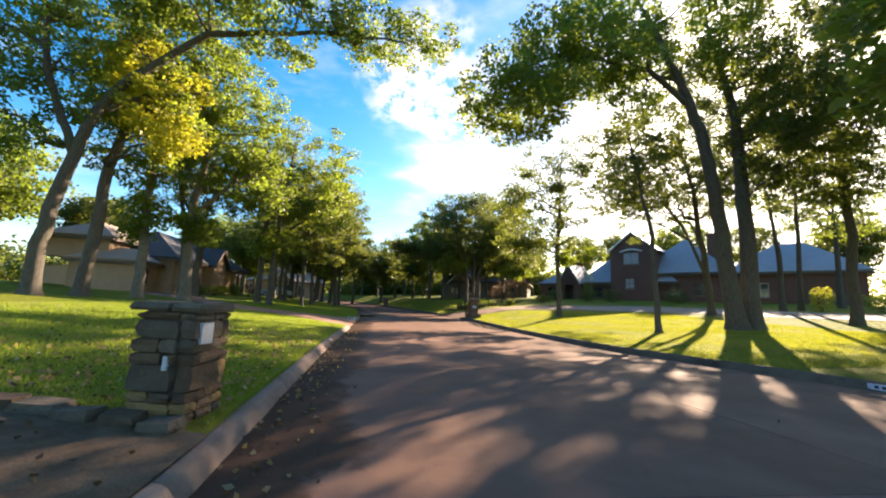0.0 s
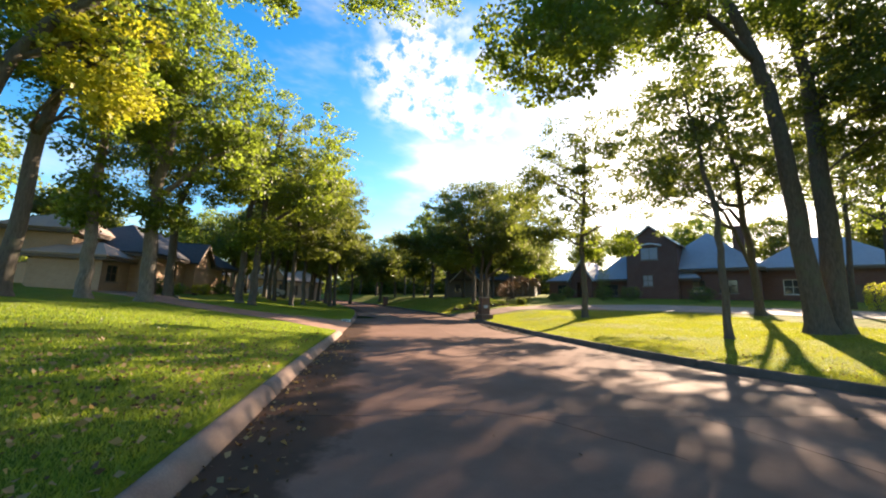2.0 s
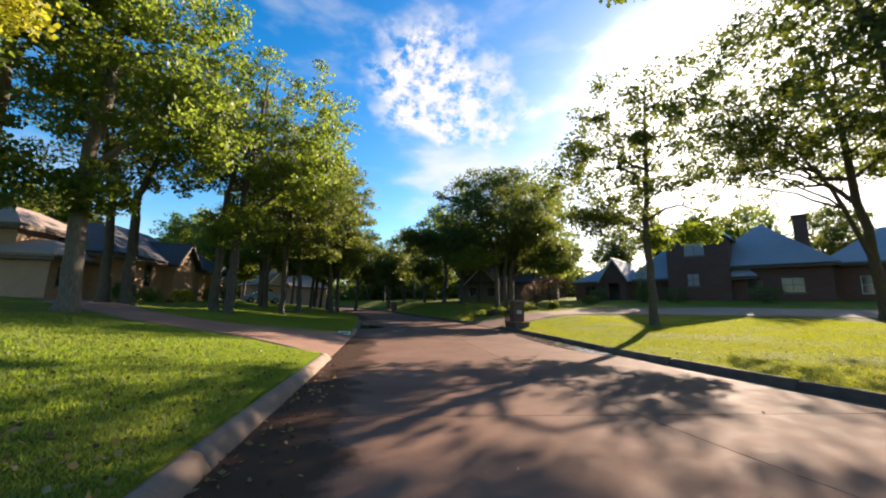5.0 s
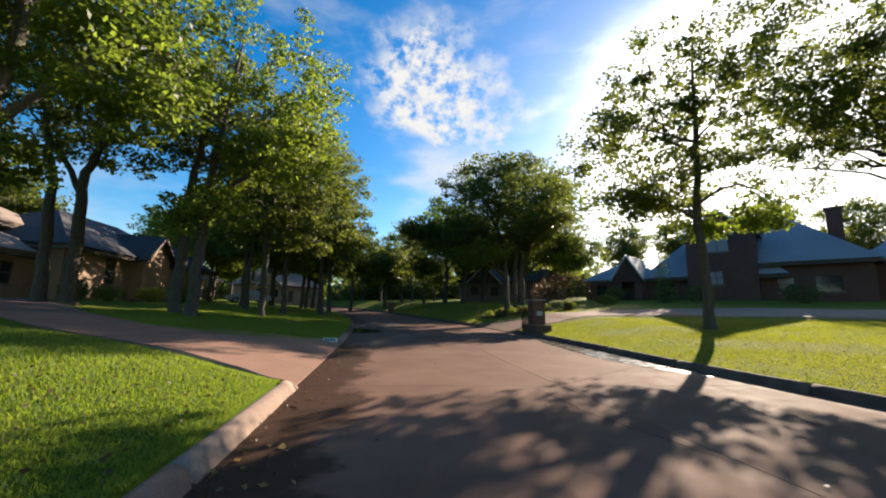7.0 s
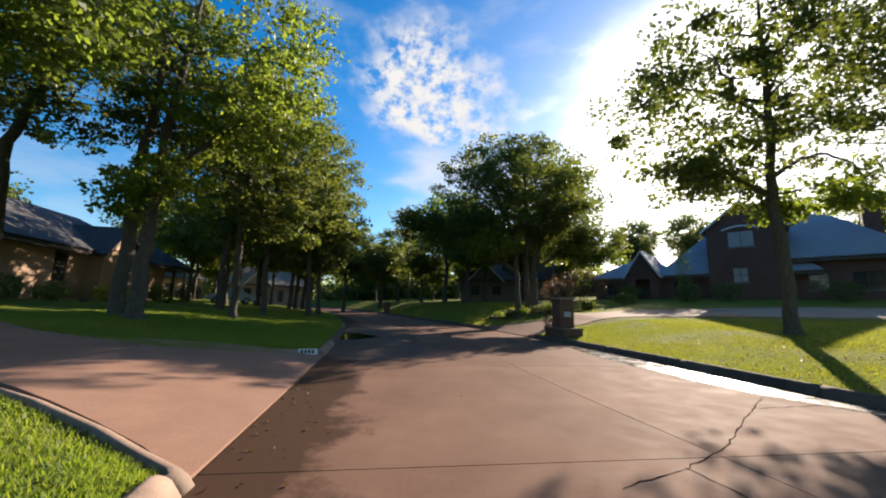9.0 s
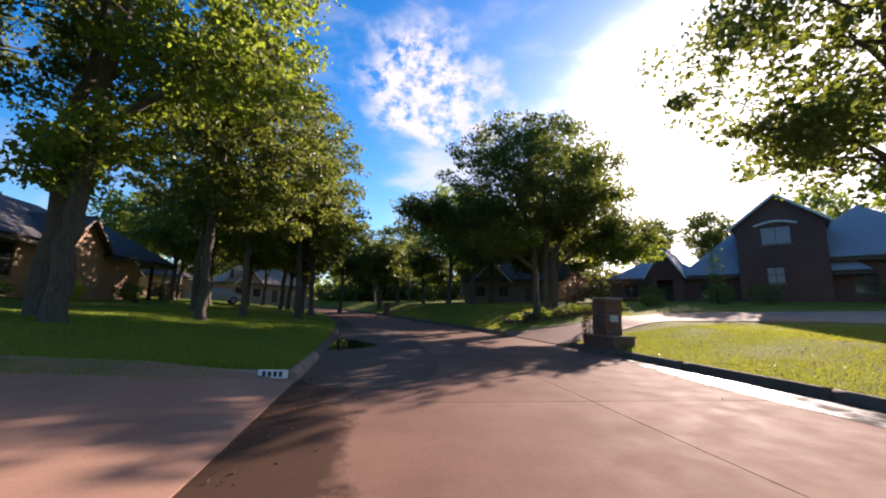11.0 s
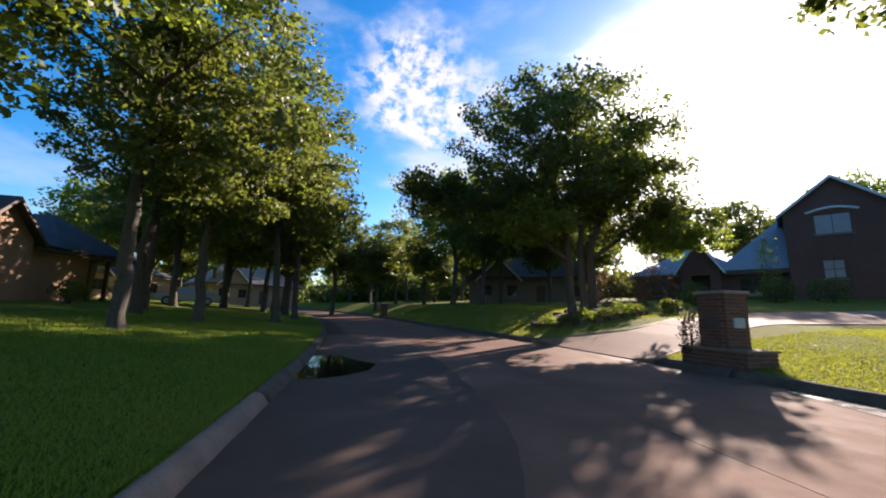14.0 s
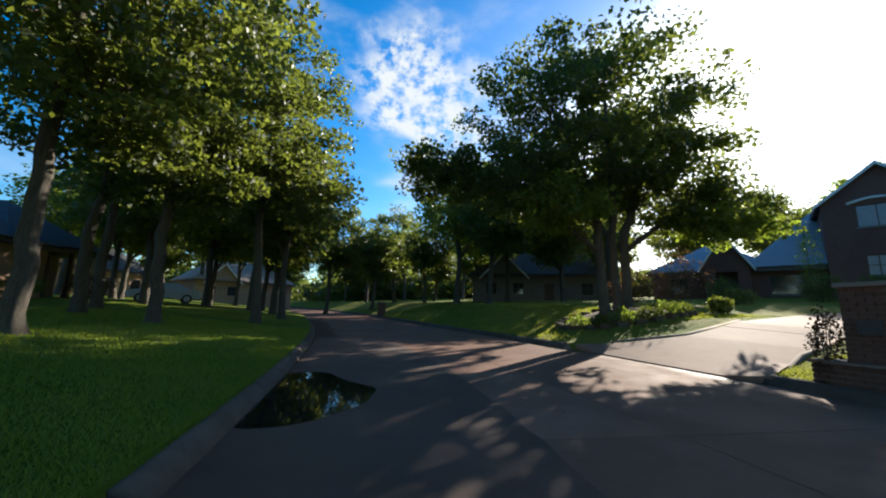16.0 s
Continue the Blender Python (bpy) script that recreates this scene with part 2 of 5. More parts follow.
def road_material():
    """Weathered tan concrete; UV x is metres from the left kerb, y from the right kerb: the gutters are damp and dirty."""
    m = Mat("road_concrete")
    uv = m.t.nodes.new("ShaderNodeSeparateXYZ")
    m.link(m.c.outputs["UV"], uv.inputs[0])
    c = m.mix(m.ramp(m.noise(0.55, 5, 0.65), 0.32, 0.68), (0.17, 0.094, 0.067), (0.232, 0.134, 0.098))
    fine = m.noise(90, 3, 0.7)
    c = m.mix(0.3, c, m.mix(m.ramp(fine, 0.3, 0.7), (0.3, 0.3, 0.3), (0.7, 0.7, 0.7)), "OVERLAY")
    c = m.mix(m.ramp(m.noise(1.7, 6, 0.7), 0.58, 0.8, 0, 0.5), c, (0.12, 0.072, 0.053))
    c = m.mix(0.22, c, m.mix(m.rand(), (0.3, 0.29, 0.28), (0.7, 0.71, 0.72)), "OVERLAY")
    edge = m.math("ADD", uv.outputs[0], m.math("MULTIPLY", m.math("SUBTRACT", m.noise(0.8, 5, 0.65), 0.5), 2.2))
    damp = m.ramp(edge, 0.85, 1.1, 1, 0)
    c = m.mix(m.math("MULTIPLY", damp, 0.92), c, (0.062, 0.034, 0.022))
    m.colour(c)
    wet = m.math("ADD", uv.outputs[1], m.math("MULTIPLY", m.math("SUBTRACT", m.noise(0.6, 4, 0.6), 0.5), 1.5))
    gloss = m.math("MULTIPLY", m.ramp(wet, 0.1, 0.4, 1, 0), 0.15)
    m.rough(m.math("SUBTRACT", m.ramp(m.noise(2.0, 5), 0.3, 0.7, 0.74, 0.88), m.math("ADD", m.math("MULTIPLY", damp, 0.15), gloss)))
    m.b.inputs["Specular IOR Level"].default_value = 0.05
    m.bump(m.math("ADD", m.math("MULTIPLY", fine, 0.6), m.noise(14, 4)), 0.35, 0.008)
    return m.m


ROAD_MAT = road_material()


def grass_material(name, dry):
    """Mown turf; dry moves it towards straw, for dry bits and painted backlight."""
    m = Mat(name)
    big = m.noise(0.35, 4, 0.6)
    mid = m.noise(2.2, 5, 0.7)
    fine = m.noise(38, 5, 0.8)
    c = m.mix(m.ramp(mid, 0.3, 0.7), (0.085, 0.145, 0.008), (0.16, 0.22, 0.018))
    c = m.mix(m.ramp(big, 0.46 - dry * 0.3, 0.72 - dry * 0.2, 0, 0.7), c, (0.26, 0.215, 0.038))
    c = m.mix(m.ramp(m.noise(5, 4, 0.7), 0.6, 0.75, 0, 0.35), c, (0.22, 0.17, 0.06))
    c = m.mix(1.0, c, m.mix(m.ramp(fine, 0.3, 0.7), (0.45, 0.48, 0.45), (1.35, 1.3, 1.3)), "MULTIPLY")
    m.colour(c)
    m.rough(0.95)
    m.b.inputs["Specular IOR Level"].default_value = 0.1
    m.bump(m.math("ADD", fine, m.math("MULTIPLY", mid, 1.5)), 0.9, 0.05)
    return m.m


GRASS = grass_material("lawn_grass", 0.0)
# east lawn: the yellow of sun from behind is mixed into the dry tone
GRASS_DRY_BACKLIT = grass_material("dry_backlit_lawn_grass", 0.6)


def blade_material(name, glow_a, glow_b, dry):
    m = Mat(name)
    c = m.mix(m.island(), (0.06, 0.105, 0.012), (0.14, 0.18, 0.028))
    c = m.mix(m.ramp(m.noise(0.35, 4, 0.6), 0.48 - dry, 0.72 - dry, 0, 0.7), c, (0.26, 0.235, 0.06))
    m.colour(c)
    m.rough(0.6)
    tr = m.t.nodes.new("ShaderNodeBsdfTranslucent")
    m.link(m.mix(m.island(), glow_a, glow_b), tr.inputs["Color"])
    mx = m.t.nodes.new("ShaderNodeMixShader")
    mx.inputs[0].default_value = 0.45
    m.link(m.b.outputs[0], mx.inputs[1])
    m.link(tr.outputs[0], mx.inputs[2])
    m.link(mx.outputs[0], m.t.nodes["Material Output"].inputs["Surface"])
    return m.m


BLADE = blade_material("grass_blade", (0.28, 0.43, 0.02), (0.50, 0.56, 0.05), 0.0)
# yellower blades for the east side, partly dry, partly backlight put into the colour
BLADE_DRY_BACKLIT = blade_material("dry_backlit_grass_blade", (0.33, 0.40, 0.02), (0.53, 0.50, 0.055), 0.06)


# ---- mesh helpers ----
class Acc:
    """Gathers vertices and faces of one mesh."""

    def __init__(self):
        self.v, self.f, self.uv = [], [], []

    def quad(self, a, b, c, d):
        n = len(self.v)
        self.v += [tuple(a), tuple(b), tuple(c), tuple(d)]
        self.f.append((n, n + 1, n + 2, n + 3))

    def poly(self, pts):
        n = len(self.v)
        self.v += [tuple(p) for p in pts]
        self.f.append(tuple(range(n, n + len(pts))))

    def box(self, lo, hi, m=None):
        n = len(self.v)
        pts = [Vector((x, y, z)) for z in (lo[2], hi[2]) for y in (lo[1], hi[1]) for x in (lo[0], hi[0])]
        self.v += [tuple(m @ p if m else p) for p in pts]
        for q in ((0, 2, 3, 1), (4, 5, 7, 6), (0, 1, 5, 4), (2, 6, 7, 3), (0, 4, 6, 2), (1, 3, 7, 5)):
            self.f.append(tuple(n + i for i in q))

    def tube(self, pts, radii, sides=8, closed=True):
        n0 = len(self.v)
        side = Vector((1, 0, 0))
        for i, p in enumerate(pts):
            a = Vector(pts[min(i + 1, len(pts) - 1)]) - Vector(pts[max(i - 1, 0)])
            a.normalize()
            side = (side - a * side.dot(a))
            if side.length < 1e-3:
                side = a.orthogonal()
            side.normalize()
            other = a.cross(side)
            for k in range(sides):
                w = 2 * math.pi * k / sides
                self.v.append(tuple(Vector(p) + (side * math.cos(w) + other * math.sin(w)) * radii[i]))
        for i in range(len(pts) - 1):
            for k in range(sides):
                a, b = n0 + i * sides + k, n0 + i * sides + (k + 1) % sides
                self.f.append((a, b, b + sides, a + sides))
        if closed:
            self.f.append(tuple(n0 + k for k in range(sides))[::-1])
            self.f.append(tuple(n0 + (len(pts) - 1) * sides + k for k in range(sides)))

    def mesh(self, name, mat, smooth=False):
        me = bpy.data.meshes.new(name)
        me.from_pydata(self.v, [], self.f)
        me.materials.append(mat)
        if smooth:
            me.polygons.foreach_set("use_smooth", [True] * len(me.polygons))
        me.update()
        return me


def part(name, acc, mat, parent=None, label="", smooth=False, m=None):
    ob = new(name, acc.mesh(name, mat, smooth) if isinstance(acc, Acc) else acc)
    if parent:
        ob.parent = parent
    if m:
        ob.matrix_basis = m
    if label:
        ob["label"] = label
    return ob


def soften(ob, width, segments=2):
    b = ob.modifiers.new("soft_edge", "BEVEL")
    b.width, b.segments, b.limit_method = width, segments, "ANGLE"
    return ob


def thing(name, at, label, category, group="", kind="", turn=0.0):
    ob = new(name)
    ob.empty_display_size = 0.2
    ob.matrix_basis = pose(*at, 0, 0, turn)
    return tagged(ob, label, category, group, kind)


# ---- the plan: kerb lines (y, x), heights ----
LEFT = [(-15, 0.3), (0.9, -2.25), (5, -2.95), (10.3, -3.8), (15.4, -4.5), (24, -5.8), (28.8, -6.6), (32, -7.2), (38, -8.5), (45, -10.5), (58, -15), (80, -25), (120, -48), (200, -100)]
RIGHT = [(-15, 9.5), (2, 9), (6, 7.9), (8, 6.6), (10.5, 5.4), (13.5, 4.7), (17, 4.1), (20, 3.65), (23.5, 3.2), (28.6, 2.3), (31.5, 1.7), (38, -0.4), (40, -1.2), (43.5, -2.5), (48, -4.2), (56, -7), (66, -11), (85, -20), (120, -40), (200, -92)]
ROAD_Z = [(-20, 0), (20, 0), (31, 0.12), (40, 0.25), (50, 0.4), (70, 0.75), (110, 1.4), (160, 1.9)]
DRIVE_L, DRIVE_R = (16.3, 23.5), (31.2, 35.6)
KERB = 0.14


def lerp(v, pts):
    return float(np.interp(v, [p[0] for p in pts], [p[1] for p in pts]))


def smooth_line(pts):
    """Monotone, rounded version of a polyline, sampled finely."""
    ys = np.arange(pts[0][0], pts[-1][0], 0.5)
    xs = np.interp(ys, [p[0] for p in pts], [p[1] for p in pts])
    k = np.ones(7) / 7
    for _ in range(2):
        pad = np.concatenate([np.full(3, xs[0]) + (xs[0] - xs[1]) * np.arange(3, 0, -1), xs, np.full(3, xs[-1]) + (xs[-1] - xs[-2]) * np.arange(1, 4)])
        xs = np.convolve(pad, k, "valid")
    return ys, xs


LY, LX = smooth_line(LEFT)
RY, RX = smooth_line(RIGHT)


def left_x(y):
    return float(np.interp(y, LY, LX))


def right_x(y):
    return float(np.interp(y, RY, RX))


def gap(y, span, soft=0.6):
    """1 inside a driveway's mouth, 0 outside."""
    return max(0.0, min(1.0, min(y - span[0], span[1] - y) / soft + 0.5))


def road_z(y):
    return lerp(y, ROAD_Z)


def land(x, y):
    """Height of the ground, road included."""
    z, a, b = road_z(y), left_x(y), right_x(y)
    if x < a:
        o = a - x
        step = KERB * (1 - gap(y, (DRIVE_L[0] + 0.45 * o, DRIVE_L[1]), 0.4) * max(0, 1 - o / 2.5))
        return z + step + 0.075 * min(o, 12) + 0.03 * max(0, min(o - 12, 20))
    if x > b:
        o = x - b
        step = KERB * (1 - gap(y, DRIVE_R) * max(0, 1 - o / 2.5))
        return z + step + 0.05 * min(o, 40) + 0.03 * max(0, min(y - 15, 35)) * min(o / 5, 1)
    return z


# ---- ground, road, kerbs, drives ----
def steps(a, b, d0, grow):
    out, d = [a], d0
    while out[-1] + d < b:
        out.append(out[-1] + d)
        d *= grow
    return out + [b]


GY = [-40, -25] + list(np.arange(-15, 60, 0.5)) + steps(60, 190, 1.5, 1.12)
OFFS = [0.0, 0.02, 0.15] + steps(0.5, 300, 0.5, 1.13)


def lawn(name, side, label):
    acc = Acc()
    n = len(OFFS)
    for y in GY:
        edge = left_x(y) - 0.13 if side < 0 else right_x(y) + 0.13
        for o in OFFS:
            x = edge + side * o
            rough = 0.035 * noise.noise(Vector((x * 0.4, y * 0.4, 3))) + 0.015 * noise.noise(Vector((x * 2, y * 2, 7)))
            dip = 0.06 * gap(y, DRIVE_L, 0.3) if side < 0 and o < 3 else 0.0
            acc.v.append((x, y, land(x, y) - (0.16 if o == 0 else 0.0) - dip + rough * min(1, o / 0.8)))
    for i in range(len(GY) - 1):
        for k in range(n - 1):
            a = i * n + k
            f = (a, a + 1, a + n + 1, a + n)
            acc.f.append(f if side > 0 else f[::-1])
    ob = new(name, acc.mesh(name, GRASS if side < 0 else GRASS_DRY_BACKLIT, True))
    return tagged(ob, label, "lawn", kind="structure")


lawn("ground_lawn_west", -1, "mown green lawn sloping up from the street kerb")
lawn("ground_lawn_east", 1, "sunlit mown lawn beside the street kerb")
plain = Acc()
plain.quad((-1500, -1500, -2.5), (1500, -1500, -2.5), (1500, 1500, -2.5), (-1500, 1500, -2.5))
tagged(new("ground", plain.mesh("ground", GRASS)), "grassy land reaching to the horizon", "ground", kind="structure")

road = thing("road", (0, 0, 0), "worn tan concrete street of jointed slabs, damp along one gutter", "road", kind="structure")
bed = Acc()
by = [-40, -25] + list(np.arange(-15, 60, 1.0)) + steps(60, 190, 2, 1.1)
for y in by:
    bed.v += [(left_x(y) - 0.05, y, road_z(y) - 0.02), (right_x(y) + 0.05, y, road_z(y) - 0.02)]
for i in range(len(by) - 1):
    bed.f.append((2 * i, 2 * i + 1, 2 * i + 3, 2 * i + 2))
part("road_bed", bed, JOINT, road)


def slab(y0, y1, f0, f1, skew):
    """One slab of the street between two joints and two shares of its width."""
    acc = Acc()
    uvs = []
    nx, ny = 6, max(2, int((y1 - y0) / 0.8))
    g = 0.007
    for j in range(ny + 1):
        for i in range(nx + 1):
            f = f0 + (f1 - f0) * i / nx
            y = y0 + (y1 - y0) * j / ny + skew * (f - 0.5) * 2
            a, b = left_x(y), right_x(y)
            x = a + (b - a) * f
            if i == 0 and f0 > 0:
                x += g
            if i == nx and f1 < 1:
                x -= g
            if j == 0:
                y += g
            if j == ny:
                y -= g
            acc.v.append((x, y, road_z(y)))
            uvs.append((x - a, b - x))
    w = nx + 1
    for j in range(ny):
        for i in range(nx):
            a = j * w + i
            acc.f.append((a, a + 1, a + w + 1, a + w))
    n = len(acc.v)
    rim = [i for i in range(w)] + [j * w + nx for j in range(1, ny + 1)] + [ny * w + i for i in range(nx - 1, -1, -1)] + [j * w for j in range(ny - 1, 0, -1)]
    for r in rim:
        x, y, z = acc.v[r]
        acc.v.append((x, y, z - 0.04))
        uvs.append(uvs[r])
    for k in range(len(rim)):
        k2 = (k + 1) % len(rim)
        acc.f.append((rim[k2], rim[k], n + k, n + k2))
    me = acc.mesh("slab", ROAD_MAT)
    layer = me.uv_layers.new(name="UVMap")
    for loop in me.loops:
        layer.data[loop.index].uv = uvs[loop.vertex_index]
    return part("slab", me, None, road)


joints = [-40, -26, -15, -9.5, -4.2, 1.2, 6.6, 12.0, 17.2, 22.5, 28.0, 33.4, 38.8, 44.2, 49.6, 55, 62, 72, 85, 102, 125, 155, 190]
for y0, y1 in zip(joints, joints[1:]):
    for f0, f1 in ((0, 0.52), (0.52, 1)):
        slab(y0, y1, f0, f1, 0.5 if y0 > -26 and y1 < 60 else 0.0)


def crack(pts, width=0.016):
    """A ragged open crack across the slabs."""
    acc = Acc()
    rr = random.Random(len(pts) * 7)
    line = []
    for (x0, y0), (x1, y1) in zip(pts, pts[1:]):
        n = max(3, int(math.hypot(x1 - x0, y1 - y0) / 0.12))
        for k in range(n):
            t = k / n
            line.append((x0 + (x1 - x0) * t + rr.uniform(-.02, .02), y0 + (y1 - y0) * t + rr.uniform(-.02, .02)))
    for i, (x, y) in enumerate(line):
        a = line[min(i + 1, len(line) - 1)]
        b = line[max(i - 1, 0)]
        d = Vector((-(a[1] - b[1]), a[0] - b[0])).normalized() * width * rr.uniform(.25, .7)
        acc.v += [(x + d.x, y + d.y, road_z(y) + .004), (x - d.x, y - d.y, road_z(y) + .004)]
    for i in range(len(line) - 1):
        acc.f.append((2 * i, 2 * i + 2, 2 * i + 3, 2 * i + 1))
    return part("crack", acc, CRACK, road)


crack([(2.6, 19.9), (1.7, 19.05), (.9, 18.3), (.1, 17.5), (-.7, 16.95), (-1.6, 16.5)], .011)
crack([(-.7, 16.95), (-.4, 15.4), (.3, 13.8)], .012)
crack([(1.2, 5.2), (.2, 6.3), (-.6, 6.6), (-1.6, 6.4)], .012)
crack([(3.4, 19.4), (1.7, 19.05)], .012)


def kerb_piece(parent, pts, width=0.16, height=KERB, mat=None):
    """A kerb stone with a rolled nose that follows pts (x, y, z at the gutter) with the lawn on its left side as it runs."""
    profile = ((0.06, -0.06), (0.05, 0.01), (0.015, height * 0.45), (-0.02, height * 0.82), (-0.06, height), (-0.11, height + 0.012), (-width, height + 0.005), (-width - .02, -0.06))
    acc = Acc()
    n = len(profile)
    for i, p in enumerate(pts):
        a = Vector(pts[min(i + 1, len(pts) - 1)]) - Vector(pts[max(i - 1, 0)])
        side = Vector((a.y, -a.x, 0)).normalized()
        wob = 0.010 * noise.noise(Vector(p) * 1.7) + 0.010 * noise.noise(Vector(p) * 6.0)
        for o, h in profile:
            acc.v.append((p[0] + side.x * (o + wob), p[1] + side.y * (o + wob), p[2] + h + wob * 0.6))
    for i in range(len(pts) - 1):
        for k in range(n):
            a, b = i * n + k, i * n + (k + 1) % n
            acc.f.append((a, a + n, b + n, b))
    acc.f.append(tuple(range(n)))
    acc.f.append(tuple((len(pts) - 1) * n + k for k in range(n))[::-1])
    return part("kerb_stone", acc, mat or KERB_MAT, parent, smooth=True)


def run(parent, ys, side, piece=3.0, mat=None):
    a, b = ys
    y = a
    while y < b - 0.2:
        e = min(y + piece - 0.012, b)
        yy = np.linspace(y, e, 16 if piece < 5 else 12)
        fx = left_x if side < 0 else right_x
        pts = [(fx(v), v, road_z(v)) for v in yy]
        kerb_piece(parent, pts if side < 0 else pts[::-1], mat=mat or (KERB_MAT if side < 0 else KERB_SHADED), height=KERB if side < 0 else KERB + .03)
        y += piece


kerb_w = thing("kerb_west", (0, 0, 0), "rounded concrete kerb with leaf litter in the gutter", "kerb", kind="structure")
run(kerb_w, (-15, 16.35), -1, 3.135)
run(kerb_w, (DRIVE_L[1], DRIVE_L[1] + 2.9), -1)
# from here on the kerb's shade is part of its colour
run(kerb_w, (DRIVE_L[1] + 3.0, 60), -1, mat=KERB_SHADED)
run(kerb_w, (60, 150), -1, 9)
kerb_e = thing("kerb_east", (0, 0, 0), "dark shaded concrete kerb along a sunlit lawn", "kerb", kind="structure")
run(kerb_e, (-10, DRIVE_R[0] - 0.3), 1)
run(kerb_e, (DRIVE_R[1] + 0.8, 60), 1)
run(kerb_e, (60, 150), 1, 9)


def ribbon(name, near, far, mat, label, category, lift=0.03, n=40, pieces=9):
    """A drive between two edge lines of (x, y), laid over the ground in jointed slabs."""
    def at(line, s):
        pts = [Vector(p) for p in line]
        d = [0]
        for p, q in zip(pts, pts[1:]):
            d.append(d[-1] + (q - p).length)
        s *= d[-1]
        return Vector((float(np.interp(s, d, [p.x for p in pts])), float(np.interp(s, d, [p.y for p in pts]))))
    top = thing(name, (0, 0, 0), label, category, kind="structure")
    for k in range(pieces):
        tone = mat if isinstance(mat, bpy.types.Material) else mat[min(k // 3, 1)]
        acc = Acc()
        w = 7
        rows = n // pieces + 2
        for i in range(rows):
            s = (k + (0.004 + 0.992 * i / (rows - 1))) / pieces
            p, q = at(near, s), at(far, s)
            for j in range(w):
                v = p.lerp(q, j / (w - 1))
                acc.v.append((v.x, v.y, land(v.x, v.y) + 0.008 + (lift - 0.008) * max(0, min(1, (left_x(v.y) - v.x) / 1.5)) if v.x < 0 else land(v.x, v.y) + lift))
        for i in range(rows - 1):
            for j in range(w - 1):
                a = i * w + j
                acc.f.append((a, a + 1, a + w + 1, a + w))
        c = len(acc.v)
        rim = [i for i in range(w)] + [i * w + w - 1 for i in range(1, rows)] + [(rows - 1) * w + j for j in range(w - 2, -1, -1)] + [i * w for i in range(rows - 2, 0, -1)]
        for r in rim:
            x, y, z = acc.v[r]
            acc.v.append((x, y, z - 0.12))
        for i in range(len(rim)):
            i2 = (i + 1) % len(rim)
            acc.f.append((rim[i2], rim[i], c + i, c + i2))
        part("slab", acc, tone, top, smooth=False)
    return top


ribbon("driveway_west", [(-4.70, 16.56), (-5.2, 16.92), (-5.8, 17.22), (-6.9, 17.7), (-8.6, 18.35), (-12, 19.4), (-15.6, 21.3), (-22, 25.6), (-34, 35)],
       [(-5.72, 23.62), (-6.3, 23.42), (-6.95, 23.3), (-8.05, 22.95), (-9.4, 22.2), (-11.5, 22.0), (-14.8, 23.7), (-20.5, 28.0), (-32, 37.5)], DRIVE_MAT,
       "pinkish concrete driveway climbing between lawns to a brick house", "driveway")
ribbon("driveway_east", [(1.82, 30.75), (2.5, 31.25), (4.0, 32.1), (7.5, 33.2), (11.5, 31.9), (16.5, 28.8), (20.0, 25.6), (23, 22), (30, 17), (42, 12)],
       [(0.3, 36.0), (1.5, 35.5), (3.4, 34.8), (6.0, 35.8), (10.5, 37.6), (19.5, 36.0), (25.5, 30.5), (29, 26), (36, 20), (48, 14)], (DRIVE_MAT, PALE_CONC),
       "pale concrete driveway curving past a brick house", "driveway", n=60, pieces=12)


def puddle(name, outline, label, z=0.006, mat=None, parent=None):
    acc = Acc()
    pts = []
    n = len(outline)
    for i in range(n):
        for k in range(6):
            t = k / 6
            p0, p1, p2, p3 = (Vector(outline[(i + d) % n]) for d in (-1, 0, 1, 2))
            p = 0.5 * ((2 * p1) + (p2 - p0) * t + (2 * p0 - 5 * p1 + 4 * p2 - p3) * t * t + (3 * p1 - p0 - 3 * p2 + p3) * t ** 3)
            j = 0.04 * noise.noise(Vector((p.x * 3, p.y * 3, 0)))
            pts.append((p.x + j, p.y + j, road_z(p.y) + z))
    acc.poly(pts)
    if parent:
        return part(name, acc, mat, parent, label)
    return tagged(new(name, acc.mesh(name, mat or WATER)), label, "puddle")


puddle("puddle", [(-6.55, 28.2), (-6.1, 28.1), (-5.6, 28.5), (-5.25, 29.3), (-5.3, 30.2), (-5.75, 30.9), (-6.4, 31.3), (-6.95, 31.1), (-6.9, 30.2), (-6.72, 29.2)], "still rainwater puddle in the gutter reflecting trees")
# the second outline is a dark sheet: damp plus tree shade painted on the road
puddle("damp_shade_patch", [(-5.72, 23.7), (-4.7, 22.9), (-3.6, 23.5), (-3.2, 25.3), (-3.3, 27), (-3.6, 29.6), (-4.3, 33), (-5.3, 36.4), (-6.8, 37.8), (-8.3, 38.2), (-7.8, 35.4), (-7.15, 32.2), (-6.55, 28.8), (-6.0, 25.2)], "broad dark patch of damp and painted tree shade on the concrete street", z=.003, mat=DAMP_SHADE, parent=road)
puddle("puddle", [(3.78, 18.7), (3.1, 19.2), (2.55, 20.5), (2.2, 22.0), (2.0, 24.2), (1.95, 26.4), (2.3, 27.8), (2.9, 25.6), (3.25, 23.4), (3.55, 21.4)], "thin sheet of water shining along the kerb", mat=WATER_FILM)

# ---- trees ----
rng = np.random.default_rng(7)


